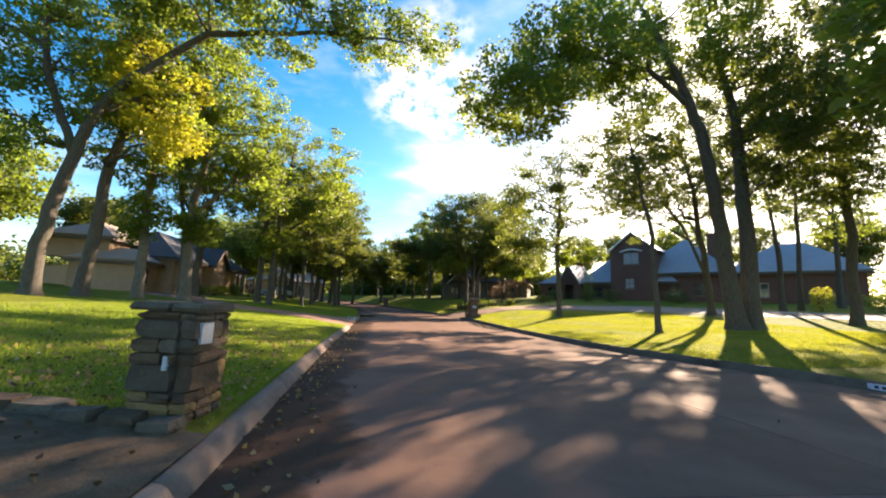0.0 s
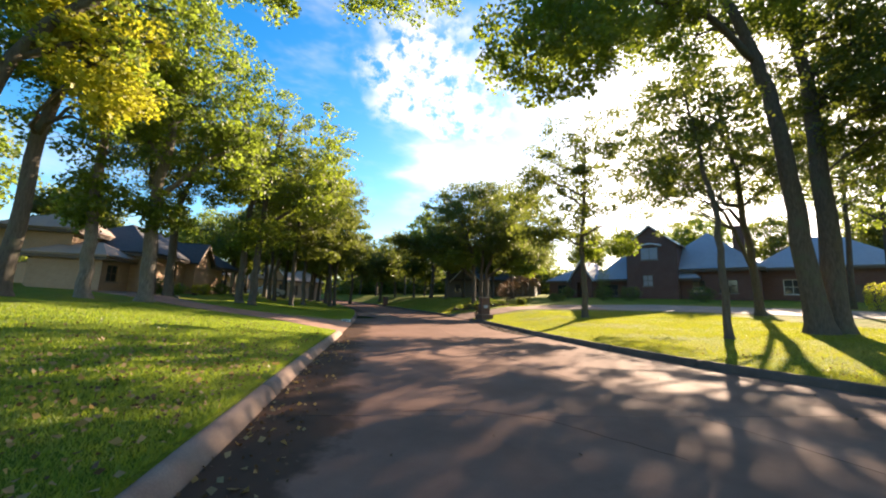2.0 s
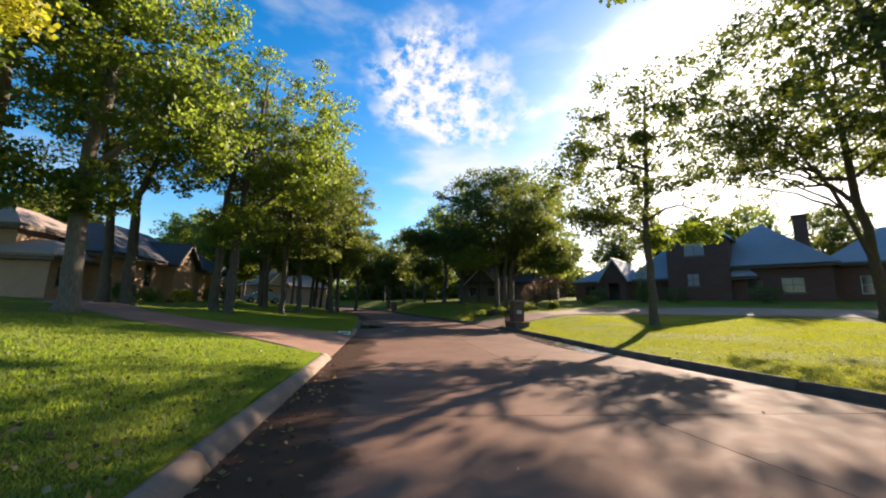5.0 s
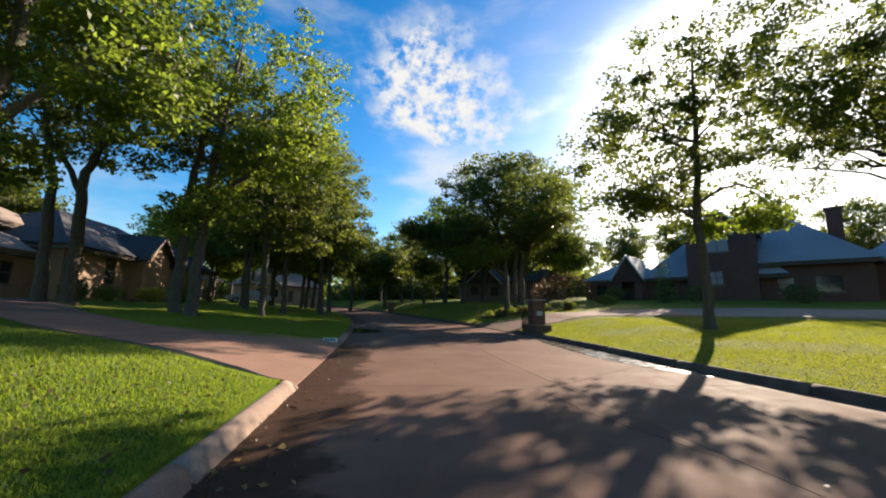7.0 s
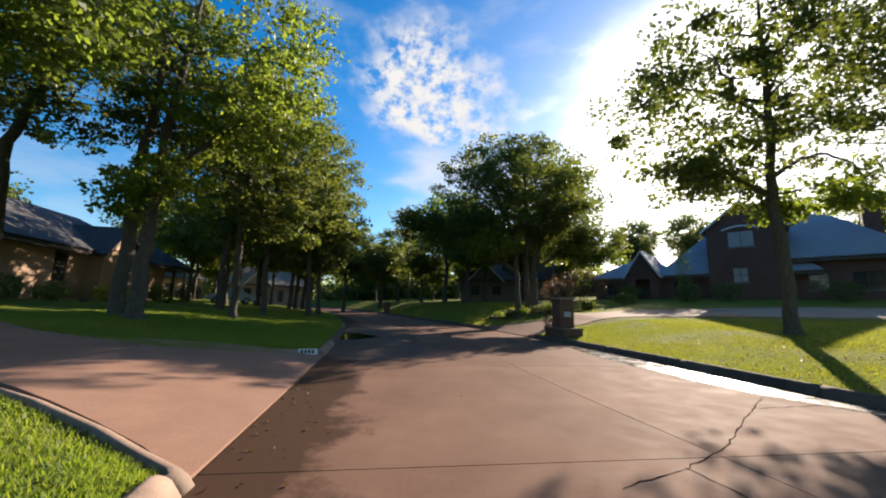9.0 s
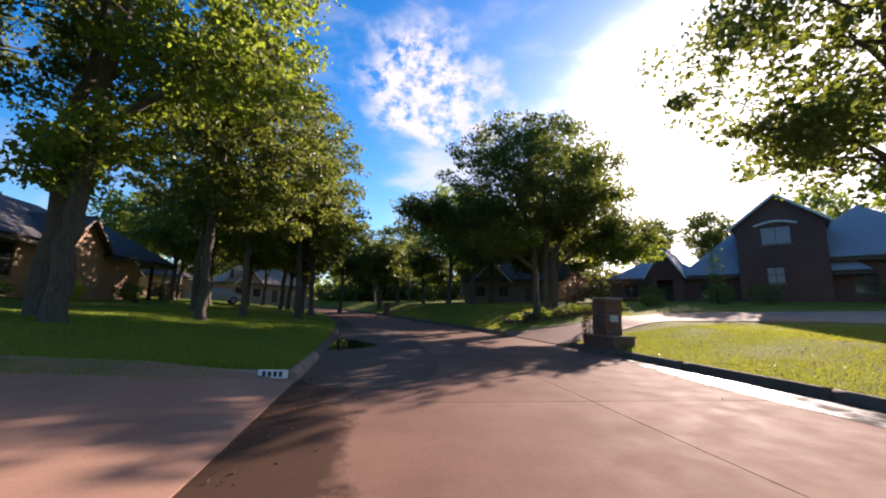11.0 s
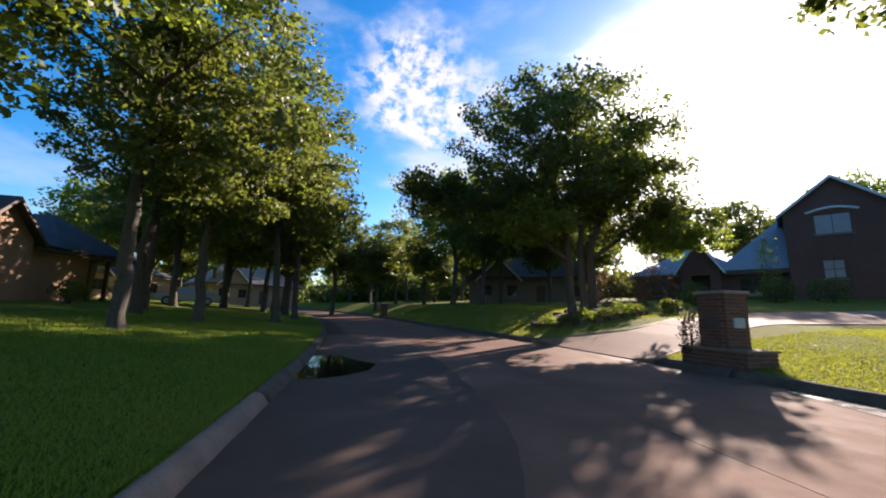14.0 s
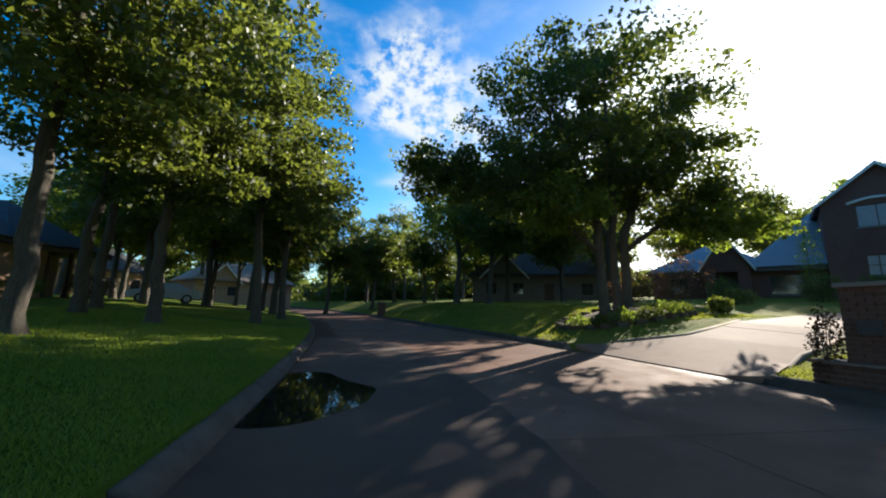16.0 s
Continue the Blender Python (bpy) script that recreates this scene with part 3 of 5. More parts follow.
def leaves_mesh(name, centres, size, mat, flat=0.35, r=rng):
    """Leaves as small folded quads round the given centres, in one mesh."""
    n = len(centres)
    axis = r.normal(size=(n, 3))
    axis[:, 2] *= flat + 0.3
    axis[:, 2] -= 0.25
    axis /= np.linalg.norm(axis, axis=1)[:, None]
    other = r.normal(size=(n, 3))
    other -= axis * (other * axis).sum(1)[:, None]
    other /= np.linalg.norm(other, axis=1)[:, None]
    nor = np.cross(axis, other)
    L = size * r.uniform(0.6, 1.25, n)[:, None]
    W = L * r.uniform(0.28, 0.42, n)[:, None]
    c = np.asarray(centres)
    v = np.empty((n, 4, 3), np.float32)
    v[:, 0] = c - axis * L * 0.5
    v[:, 1] = c + other * W + nor * W * 0.35 + axis * L * 0.05
    v[:, 2] = c + axis * L * 0.5
    v[:, 3] = c - other * W + nor * W * 0.35 + axis * L * 0.05
    me = bpy.data.meshes.new(name)
    me.vertices.add(4 * n)
    me.vertices.foreach_set("co", v.ravel())
    me.loops.add(4 * n)
    me.loops.foreach_set("vertex_index", np.arange(4 * n, dtype=np.int32))
    me.polygons.add(n)
    me.polygons.foreach_set("loop_start", np.arange(0, 4 * n, 4, dtype=np.int32))
    me.materials.append(mat)
    me.update(calc_edges=True)
    me.validate()
    return me


def bent(p, q, lift, k, r):
    """k + 1 points from p to q, bowed by lift, with some unrest."""
    mid = (p + q) / 2 + np.array([0, 0, lift]) + r.normal(size=3) * 0.08 * np.linalg.norm(q - p)
    out = []
    for i in range(k + 1):
        t = i / k
        out.append((1 - t) ** 2 * p + 2 * t * (1 - t) * mid + t * t * q + (r.normal(size=3) * 0.03 * np.linalg.norm(q - p) if 0 < i < k else 0))
    return out


def tree(at, trunks, crowns, label, category="tree", group="", bark=BARK, leaf=LEAF, size=0.19, per_tip=80, spread=0.40, seed=1, sides=10, name="oak_tree"):
    """trunks: lists of (dx, dy, dz, radius); crowns: (cx, cy, cz, rx, ry, rz, tips, leaf) from the foot; leaf may be None."""
    r = np.random.default_rng(seed)
    x, y = at
    top = thing(name, (x, y, land(x, y) - 0.05), label, category, group)
    wood = Acc()
    nodes = []
    for line in trunks:
        pts, rad = [], []
        for (a, b) in zip(line, line[1:]):
            for k in range(4):
                t = k / 4
                p = np.array(a[:3]) * (1 - t) + np.array(b[:3]) * t
                pts.append(p + (r.normal(size=3) * 0.035 if pts else 0))
                rad.append(a[3] * (1 - t) + b[3] * t)
        pts.append(np.array(line[-1][:3]))
        rad.append(line[-1][3])
        if line[0][2] <= 0.01:
            # root flare
            pts = [pts[0] + np.array([0, 0, -0.25]), pts[0] + np.array([0, 0, 0.06]), pts[0] + (pts[1] - pts[0]) * 0.35] + pts[1:]
            rad = [rad[0] * 1.7, rad[0] * 1.42, rad[0] * 1.12] + rad[1:]
        wood.tube([Vector(p) for p in pts], rad, sides)
        top_z = max(p[2] for p in pts)
        nodes += [(p, q) for p, q in zip(pts, rad) if p[2] > 0.38 * top_z]
    groups = {}
    for cx, cy, cz, rx, ry, rz, tips, lf in crowns:
        c, rr = np.array([cx, cy, cz]), np.array([rx, ry, rz])

        def sample(lo, hi):
            d = r.normal(size=3)
            d /= np.linalg.norm(d)
            return c + d * rr * r.uniform(lo, hi)

        def root(q, pool, climb):
            best, cost = None, 1e9
            for p, w in pool:
                h = math.hypot(q[0] - p[0], q[1] - p[1])
                e = np.linalg.norm(q - p) + climb * max(0, p[2] - (q[2] - 0.45 * h))
                if e < cost:
                    best, cost = (p, w), e
            return best
        own = []
        for _ in range(max(3, tips // 14)):
            q = sample(0.35, 0.75)
            p, w = root(q, nodes, 1.5)
            d = np.linalg.norm(q - p)
            pts = bent(p, q, 0.10 * d, 6, r)
            w0 = min(w * 0.7, 0.035 + 0.014 * d)
            rad = [w0 * (1 - 0.8 * i / 6) for i in range(7)]
            wood.tube([Vector(v) for v in pts], rad, 6)
            own += list(zip(pts[2:], rad[2:]))
        pool = own + nodes[-4:]
        buf = groups.setdefault(lf or leaf, [])
        for _ in range(tips):
            q = sample(0.0, 1.0) if r.uniform() < 0.25 else sample(0.6, 1.05)
            p, w = root(q, pool, 0.4)
            d = np.linalg.norm(q - p)
            pts = bent(p, q, 0.06 * d, 4, r)
            w0 = min(0.03, w * 0.6)
            wood.tube([Vector(v) for v in pts], [w0, w0 * 0.8, w0 * 0.6, w0 * 0.4, w0 * 0.2], 4, False)
            n = int(per_tip * r.uniform(0.5, 1.5))
            s = 1.55 * spread * r.uniform(0.65, 1.3)
            cl = r.normal(size=(n, 3))
            cl *= (r.uniform(0.15, 1.0, n) ** 0.5 / np.linalg.norm(cl, axis=1))[:, None] * np.array([s, s, s * 0.55])
            along = np.where(r.uniform(size=n) < 0.2, r.uniform(0.3, 1.0, n), 1.0)[:, None]
            buf.append(np.array(p) * (1 - along) + np.array(q) * along + cl)
    part("trunk", wood, bark, top, smooth=True)
    for mat, buf in groups.items():
        ob = new("crown", leaves_mesh("crown", np.concatenate(buf), size, mat, r=r))
        ob.parent = top
        if mat is LEAF_GOLD:
            ob["label"] = "yellowing leaves"
    return top


O = None
tree((-16.2, 12.9), [[(0, 0, 0, .29), (0, 0, 2.7, .25), (.4, .2, 5.8, .22), (.95, .3, 7.8, .2), (2.0, .5, 9.6, .18), (4.7, 1, 12.2, .15), (9, 2, 13.4, .1), (13.5, 3, 13.8, .04)], [(.4, .2, 5.8, .16), (-.5, -.5, 9, .13), (-1, -1, 13, .06)], [(.95, .3, 7.8, .14), (2.4, 1.2, 9.2, .1), (4.4, 2, 9.8, .04)]],
     [(6.2, 1, 13.6, 5.5, 3.5, 2, 140, O), (-1, 0, 12, 4.5, 4.5, 4.2, 140, O), (12.8, 2.8, 14.0, 3.4, 2.2, 1.1, 60, O), (-2, 0, 7.5, 3, 2.5, 1.6, 34, O)], "tall leaning oak with a long limb reaching over the street", seed=3, leaf=LEAF_OLIVE)
tree((-16.6, 15.4), [[(0, 0, 0, .29), (.15, 0, 2.4, .25), (.25, 0, 6, .22), (.6, 0, 7.7, .19), (.8, 0, 10, .15), (1.2, 0, 14, .06)], [(.5, 0, 7.2, .12), (1.8, -.5, 8.6, .08), (3.4, -.8, 9, .04)]],
     [(2.0, -.6, 9.6, 2.4, 1.8, 2.6, 74, LEAF_GOLD), (3.3, -1, 7.2, 1.5, 1.3, 1.3, 24, LEAF_GOLD), (2.4, -.4, 9, 2.6, 2, 2.8, 30, O), (.8, 0, 13, 4.5, 4, 3.2, 130, O)], "leaning oak with a bough of yellowing leaves", seed=4, leaf=LEAF_OLIVE)
tree((-16.2, 18.2), [[(0, 0, 0, .26), (-.15, 0, 2.5, .23), (-.3, 0, 6.3, .18), (-.4, 0, 10, .13), (-.3, 0, 14, .05)]],
     [(-.4, 0, 10.2, 3.6, 3.5, 4.6, 160, O), (-.2, 0, 4.4, 1.2, 1.1, 1.5, 34, LEAF_OLIVE)], "straight oak with leafy shoots low on its trunk", seed=5, bark=BARK_PALE)
tree((-15.2, 20.3), [[(0, 0, 0, .32), (-.15, 0, 2.9, .27), (-.15, 0, 5.5, .24), (.1, 0, 8.2, .2), (.2, 0, 12, .12), (.3, 0, 15.5, .05)], [(-.1, 0, 5.2, .14), (2, .2, 7.4, .1), (4, .3, 8.6, .04)], [(0, 0, 7, .13), (-2, 0, 9.5, .09), (-2.8, 0, 12, .03)]],
     [(.8, 0, 11.6, 4.0, 3.8, 4.4, 230, O), (.1, 0, 4.6, 1.3, 1.2, 1.3, 30, LEAF_OLIVE), (3.4, 0, 7.4, 2.2, 2.2, 2.2, 60, O)], "thick pale-barked oak beside a driveway", seed=6, bark=BARK_PALE, leaf=LEAF_OLIVE)
tree((-18.9, 27.2), [[(0, 0, 0, .28), (-.1, 0, 3.4, .24), (-.2, 0, 6.1, .19), (.5, 0, 8, .14), (1.4, 0, 12, .05)], [(-.1, 0, 4.8, .14), (-1.8, 0, 7.5, .1), (-2.6, 0, 10, .04)]],
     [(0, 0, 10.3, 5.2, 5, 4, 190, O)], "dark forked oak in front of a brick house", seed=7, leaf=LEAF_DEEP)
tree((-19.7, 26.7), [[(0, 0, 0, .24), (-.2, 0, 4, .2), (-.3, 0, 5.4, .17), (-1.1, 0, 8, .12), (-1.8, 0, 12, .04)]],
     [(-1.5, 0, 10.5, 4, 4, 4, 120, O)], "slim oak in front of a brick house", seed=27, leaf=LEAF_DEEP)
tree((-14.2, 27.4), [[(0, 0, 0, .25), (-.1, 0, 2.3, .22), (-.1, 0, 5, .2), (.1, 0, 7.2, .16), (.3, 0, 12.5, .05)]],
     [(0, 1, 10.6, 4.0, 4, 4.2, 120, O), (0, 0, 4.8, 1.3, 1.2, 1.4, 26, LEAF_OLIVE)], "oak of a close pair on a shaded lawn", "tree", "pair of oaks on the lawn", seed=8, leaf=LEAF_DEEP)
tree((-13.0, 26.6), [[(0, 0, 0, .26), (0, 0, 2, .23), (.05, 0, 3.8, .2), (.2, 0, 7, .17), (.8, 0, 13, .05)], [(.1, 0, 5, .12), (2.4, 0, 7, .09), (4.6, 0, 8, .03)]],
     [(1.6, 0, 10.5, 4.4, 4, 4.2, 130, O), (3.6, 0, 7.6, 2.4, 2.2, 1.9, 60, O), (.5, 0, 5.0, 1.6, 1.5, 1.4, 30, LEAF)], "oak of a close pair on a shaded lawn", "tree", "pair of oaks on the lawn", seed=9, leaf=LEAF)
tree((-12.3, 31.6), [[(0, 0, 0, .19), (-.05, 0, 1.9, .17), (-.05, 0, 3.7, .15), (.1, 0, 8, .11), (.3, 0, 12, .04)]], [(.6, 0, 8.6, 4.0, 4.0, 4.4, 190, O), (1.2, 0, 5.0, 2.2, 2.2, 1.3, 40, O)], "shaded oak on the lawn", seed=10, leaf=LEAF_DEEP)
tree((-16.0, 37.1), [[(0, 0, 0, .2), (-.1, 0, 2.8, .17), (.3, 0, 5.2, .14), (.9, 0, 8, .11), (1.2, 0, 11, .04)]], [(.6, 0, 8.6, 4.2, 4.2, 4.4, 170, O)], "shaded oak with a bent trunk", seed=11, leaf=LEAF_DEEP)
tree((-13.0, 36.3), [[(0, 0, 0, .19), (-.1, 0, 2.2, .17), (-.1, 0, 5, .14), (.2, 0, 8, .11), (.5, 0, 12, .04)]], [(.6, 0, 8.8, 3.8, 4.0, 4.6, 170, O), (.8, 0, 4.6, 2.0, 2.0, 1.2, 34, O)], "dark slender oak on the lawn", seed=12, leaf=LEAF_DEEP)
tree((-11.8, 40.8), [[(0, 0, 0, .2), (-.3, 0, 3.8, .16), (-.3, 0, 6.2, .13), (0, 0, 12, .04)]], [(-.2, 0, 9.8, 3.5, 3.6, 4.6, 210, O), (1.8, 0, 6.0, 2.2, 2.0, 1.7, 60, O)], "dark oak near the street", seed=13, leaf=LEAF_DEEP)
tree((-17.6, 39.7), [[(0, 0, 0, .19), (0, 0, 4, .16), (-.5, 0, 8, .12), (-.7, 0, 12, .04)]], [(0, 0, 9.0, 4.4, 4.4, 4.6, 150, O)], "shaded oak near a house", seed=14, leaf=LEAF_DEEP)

# east side
tree((14.7, 16.4), [[(-.35, 0, 0, .42), (-.88, 0, 5.0, .33), (-1.6, -.2, 9.6, .27), (-2.7, -.5, 12.2, .22), (-4.1, -.8, 14.8, .15), (-5.3, -1, 17, .06)], [(.5, .1, 0, .42), (.6, .2, 5.2, .34), (.64, .4, 11.4, .25), (-.5, .5, 17.4, .08)], [(-2.3, -.4, 11.4, .16), (-5, -1.2, 12.8, .12), (-8.5, -2, 12.8, .07), (-11.5, -2.8, 11.4, .03)]],
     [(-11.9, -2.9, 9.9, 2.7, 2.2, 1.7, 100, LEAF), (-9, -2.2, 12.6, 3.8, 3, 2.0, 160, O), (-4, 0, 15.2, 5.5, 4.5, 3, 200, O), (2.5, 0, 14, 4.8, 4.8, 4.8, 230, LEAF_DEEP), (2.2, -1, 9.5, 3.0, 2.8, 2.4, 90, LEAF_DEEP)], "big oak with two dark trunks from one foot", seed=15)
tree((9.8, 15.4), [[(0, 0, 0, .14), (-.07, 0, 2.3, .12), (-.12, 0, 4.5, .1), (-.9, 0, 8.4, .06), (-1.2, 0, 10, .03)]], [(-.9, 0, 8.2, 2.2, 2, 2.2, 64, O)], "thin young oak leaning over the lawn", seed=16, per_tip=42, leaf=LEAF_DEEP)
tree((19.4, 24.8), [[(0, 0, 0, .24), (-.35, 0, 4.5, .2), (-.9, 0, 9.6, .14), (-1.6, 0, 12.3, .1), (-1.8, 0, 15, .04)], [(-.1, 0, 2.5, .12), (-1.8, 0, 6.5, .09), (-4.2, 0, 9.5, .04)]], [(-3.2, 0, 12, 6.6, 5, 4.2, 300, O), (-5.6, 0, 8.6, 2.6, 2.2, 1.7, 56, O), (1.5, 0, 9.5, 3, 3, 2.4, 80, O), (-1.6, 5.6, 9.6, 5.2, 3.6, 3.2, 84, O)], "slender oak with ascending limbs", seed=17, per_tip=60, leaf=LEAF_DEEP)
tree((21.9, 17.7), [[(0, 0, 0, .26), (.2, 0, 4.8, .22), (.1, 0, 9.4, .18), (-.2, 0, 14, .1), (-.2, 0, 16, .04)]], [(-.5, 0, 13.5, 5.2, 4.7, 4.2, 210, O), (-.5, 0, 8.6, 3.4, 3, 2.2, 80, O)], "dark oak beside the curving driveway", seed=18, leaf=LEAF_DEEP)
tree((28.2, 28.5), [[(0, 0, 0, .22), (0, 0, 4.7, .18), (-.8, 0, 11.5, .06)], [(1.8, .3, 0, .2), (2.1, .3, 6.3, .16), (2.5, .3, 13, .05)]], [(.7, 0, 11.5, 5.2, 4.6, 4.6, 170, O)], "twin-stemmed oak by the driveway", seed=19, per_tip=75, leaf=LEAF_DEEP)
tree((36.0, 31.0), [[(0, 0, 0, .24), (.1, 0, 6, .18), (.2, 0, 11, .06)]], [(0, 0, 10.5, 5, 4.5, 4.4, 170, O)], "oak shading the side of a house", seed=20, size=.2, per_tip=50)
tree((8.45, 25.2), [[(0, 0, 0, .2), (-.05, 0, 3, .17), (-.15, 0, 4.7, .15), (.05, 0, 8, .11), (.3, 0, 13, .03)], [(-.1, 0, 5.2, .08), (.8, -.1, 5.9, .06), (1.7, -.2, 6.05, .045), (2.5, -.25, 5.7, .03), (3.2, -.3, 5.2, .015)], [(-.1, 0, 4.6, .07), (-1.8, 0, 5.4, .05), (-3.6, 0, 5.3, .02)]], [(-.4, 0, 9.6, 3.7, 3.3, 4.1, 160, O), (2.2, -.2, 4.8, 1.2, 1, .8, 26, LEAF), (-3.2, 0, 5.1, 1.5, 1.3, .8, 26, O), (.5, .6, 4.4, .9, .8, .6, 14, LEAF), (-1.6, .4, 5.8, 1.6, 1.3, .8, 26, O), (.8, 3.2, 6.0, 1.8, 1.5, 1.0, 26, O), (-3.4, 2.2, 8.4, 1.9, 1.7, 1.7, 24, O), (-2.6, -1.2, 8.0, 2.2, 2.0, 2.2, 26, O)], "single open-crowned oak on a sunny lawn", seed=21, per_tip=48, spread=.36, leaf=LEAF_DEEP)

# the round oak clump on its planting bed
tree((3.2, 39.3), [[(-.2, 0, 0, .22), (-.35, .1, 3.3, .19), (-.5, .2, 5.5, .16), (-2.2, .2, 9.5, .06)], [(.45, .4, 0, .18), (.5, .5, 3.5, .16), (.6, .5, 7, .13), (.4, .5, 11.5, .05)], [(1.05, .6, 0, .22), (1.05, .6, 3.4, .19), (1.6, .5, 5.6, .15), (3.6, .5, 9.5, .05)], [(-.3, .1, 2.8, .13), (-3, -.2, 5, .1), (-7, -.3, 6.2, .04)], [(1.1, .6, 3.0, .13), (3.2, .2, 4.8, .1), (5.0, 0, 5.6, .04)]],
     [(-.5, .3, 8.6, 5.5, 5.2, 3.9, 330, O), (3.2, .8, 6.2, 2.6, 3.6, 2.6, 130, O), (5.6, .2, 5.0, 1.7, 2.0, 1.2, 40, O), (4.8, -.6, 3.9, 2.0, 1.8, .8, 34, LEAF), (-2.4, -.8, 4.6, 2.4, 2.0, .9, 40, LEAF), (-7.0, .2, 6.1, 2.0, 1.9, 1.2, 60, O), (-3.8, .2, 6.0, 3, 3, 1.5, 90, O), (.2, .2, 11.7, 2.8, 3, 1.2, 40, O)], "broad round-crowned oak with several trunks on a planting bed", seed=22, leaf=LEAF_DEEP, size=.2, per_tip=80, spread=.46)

# farther trees: a few forms, repeated
forms = []
for k, (lf, h) in enumerate(((LEAF_DEEP, 11), (LEAF_OLIVE, 12), (LEAF_DEEP, 13), (LEAF_DEEP, 10))):
    forms.append(tree((-24.5 + 4.6 * k, 60.0 + 3 * k), [[(0, 0, 0, .24), (.2, 0, h * .3, .2), (.1 - .3 * k, 0, h * .6, .14), (.4, 0, h * .95, .04)], [(.2, 0, h * .3, .12), (1.5, .5, h * .5, .08), (2.5, .6, h * .65, .03)]],
                      [(.3, 0, h * .68, h * .33, h * .33, h * .30, 150, O), (1.6, .4, h * .5, h * .2, h * .2, h * .14, 36, O)], "oak in a row along the far street", "tree", "trees along the far street", leaf=lf, size=.34, per_tip=42, spread=.62, seed=30 + k, sides=7))
r = random.Random(5)
FAR = [(-21.9, 48.3), (-22.5, 56), (-12.8, 46.5), (-15.5, 52), (-18.5, 55), (-20.5, 62), (-27, 70), (-33, 66), (-31, 58), (-38, 60), (-36, 78), (-45, 70),
       (0.5, 53), (-1.5, 59), (3.5, 60), (7.5, 56), (-4.5, 66), (1.5, 68), (-8.5, 74), (-3, 78), (-14, 86), (-8, 92), (-20, 98), (-12, 104), (2, 88), (12, 84), (20, 76), (-30, 90), (-36, 104), (-26, 112), (-44, 96), (-52, 110), (-16, 118), (-2, 112), (10, 102), (24, 96), (-60, 90), (-40, 122), (-58, 126), (-28, 128), (14, 62), (11, 69), (9.2, 50.5),
       (-38, 40), (-44, 46), (-40, 30), (-48, 34), (-36, 24), (-46, 20), (-52, 26), (-30, 56), (-50, 56), (30, 60), (38, 56), (46, 52), (52, 44), (26, 66), (58, 36), (60, 26), (50, 22), (40, 64), (-34, 16), (-30, 10), (-56, 40)]
for i, (x, y) in enumerate(FAR):
    s = r.uniform(0.85, 1.2)
    c = copy_thing(forms[i % 4], pose(x, y, land(x, y) - 0.05, 0, 0, r.uniform(0, 360)))
    c.scale = (s, s, s * r.uniform(0.92, 1.1))

# woods that close the view
r4 = np.random.default_rng(40)
wc = []
for k in range(420):
    a = r4.uniform(-1.25, 1.25)
    d = r4.uniform(135, 185)
    x, y = d * math.sin(a) - 12, d * math.cos(a)
    h = r4.uniform(7, 15)
    n = 150
    p = r4.normal(size=(n, 3))
    p *= (r4.uniform(0.3, 1, n) ** 0.4 / np.linalg.norm(p, axis=1))[:, None] * np.array([5, 5, h * 0.48])
    wc.append(p + np.array([x, y, 1.5 + h * 0.5]))
for k in range(260):
    a = r4.uniform(-0.95, 0.6)
    d = r4.uniform(98, 134)
    x, y = d * math.sin(a) - 12, d * math.cos(a)
    if left_x(y) - 5 < x < right_x(y) + 5:
        continue
    h = r4.uniform(3, 9)
    n = 170
    p = r4.normal(size=(n, 3))
    p *= (r4.uniform(0.3, 1, n) ** 0.4 / np.linalg.norm(p, axis=1))[:, None] * np.array([4, 4, h * 0.5])
    wc.append(p + np.array([x, y, land(x, y) + h * 0.48]))
woods = new("woods", leaves_mesh("woods", np.concatenate(wc), 1.1, LEAF_DEEP, r=r4))
tagged(woods, "dense green woods closing the far end of the street", "woods", kind="stuff")

# unseen oak copies added behind the start of the walk and beside it, to shade the street
for i, (x, y) in enumerate([(14, 5), (19, 9), (20, -1), (-12, -8), (26, 12)]):
    c = copy_thing(forms[2 if i % 2 else 1], pose(x, y, land(x, y) - 0.05, 0, 0, r.uniform(0, 360)))
    c.scale = (1.15, 1.15, 1.15)


# ---- houses ----
def brick_wall(name, a, b, mortar, scale=1.0):
    m = Mat(name)
    n = m.t.nodes.new("ShaderNodeTexBrick")
    uvn = m.t.nodes.new("ShaderNodeSeparateXYZ")
    m.link(m.c.outputs["Object"], uvn.inputs[0])
    cmb = m.t.nodes.new("ShaderNodeCombineXYZ")
    m.link(m.math("ADD", uvn.outputs[0], uvn.outputs[1]), cmb.inputs[0])
    m.link(uvn.outputs[2], cmb.inputs[1])
    m.link(cmb.outputs[0], n.inputs["Vector"])
    n.inputs["Color1"].default_value, n.inputs["Color2"].default_value, n.inputs["Mortar"].default_value = (*a, 1), (*b, 1), (*mortar, 1)
    n.inputs["Scale"].default_value = 1.0
    n.inputs["Brick Width"].default_value, n.inputs["Row Height"].default_value, n.inputs["Mortar Size"].default_value = 0.21 * scale, 0.075 * scale, 0.009 * scale
    c = m.mix(m.ramp(m.noise(0.7, 5), 0.35, 0.7, 0, 0.45), n.outputs["Color"], tuple(v * 0.65 for v in a))
    m.colour(c)
    m.rough(0.92)
    m.bump(n.outputs["Fac"], -0.3, 0.01)
    return m.m


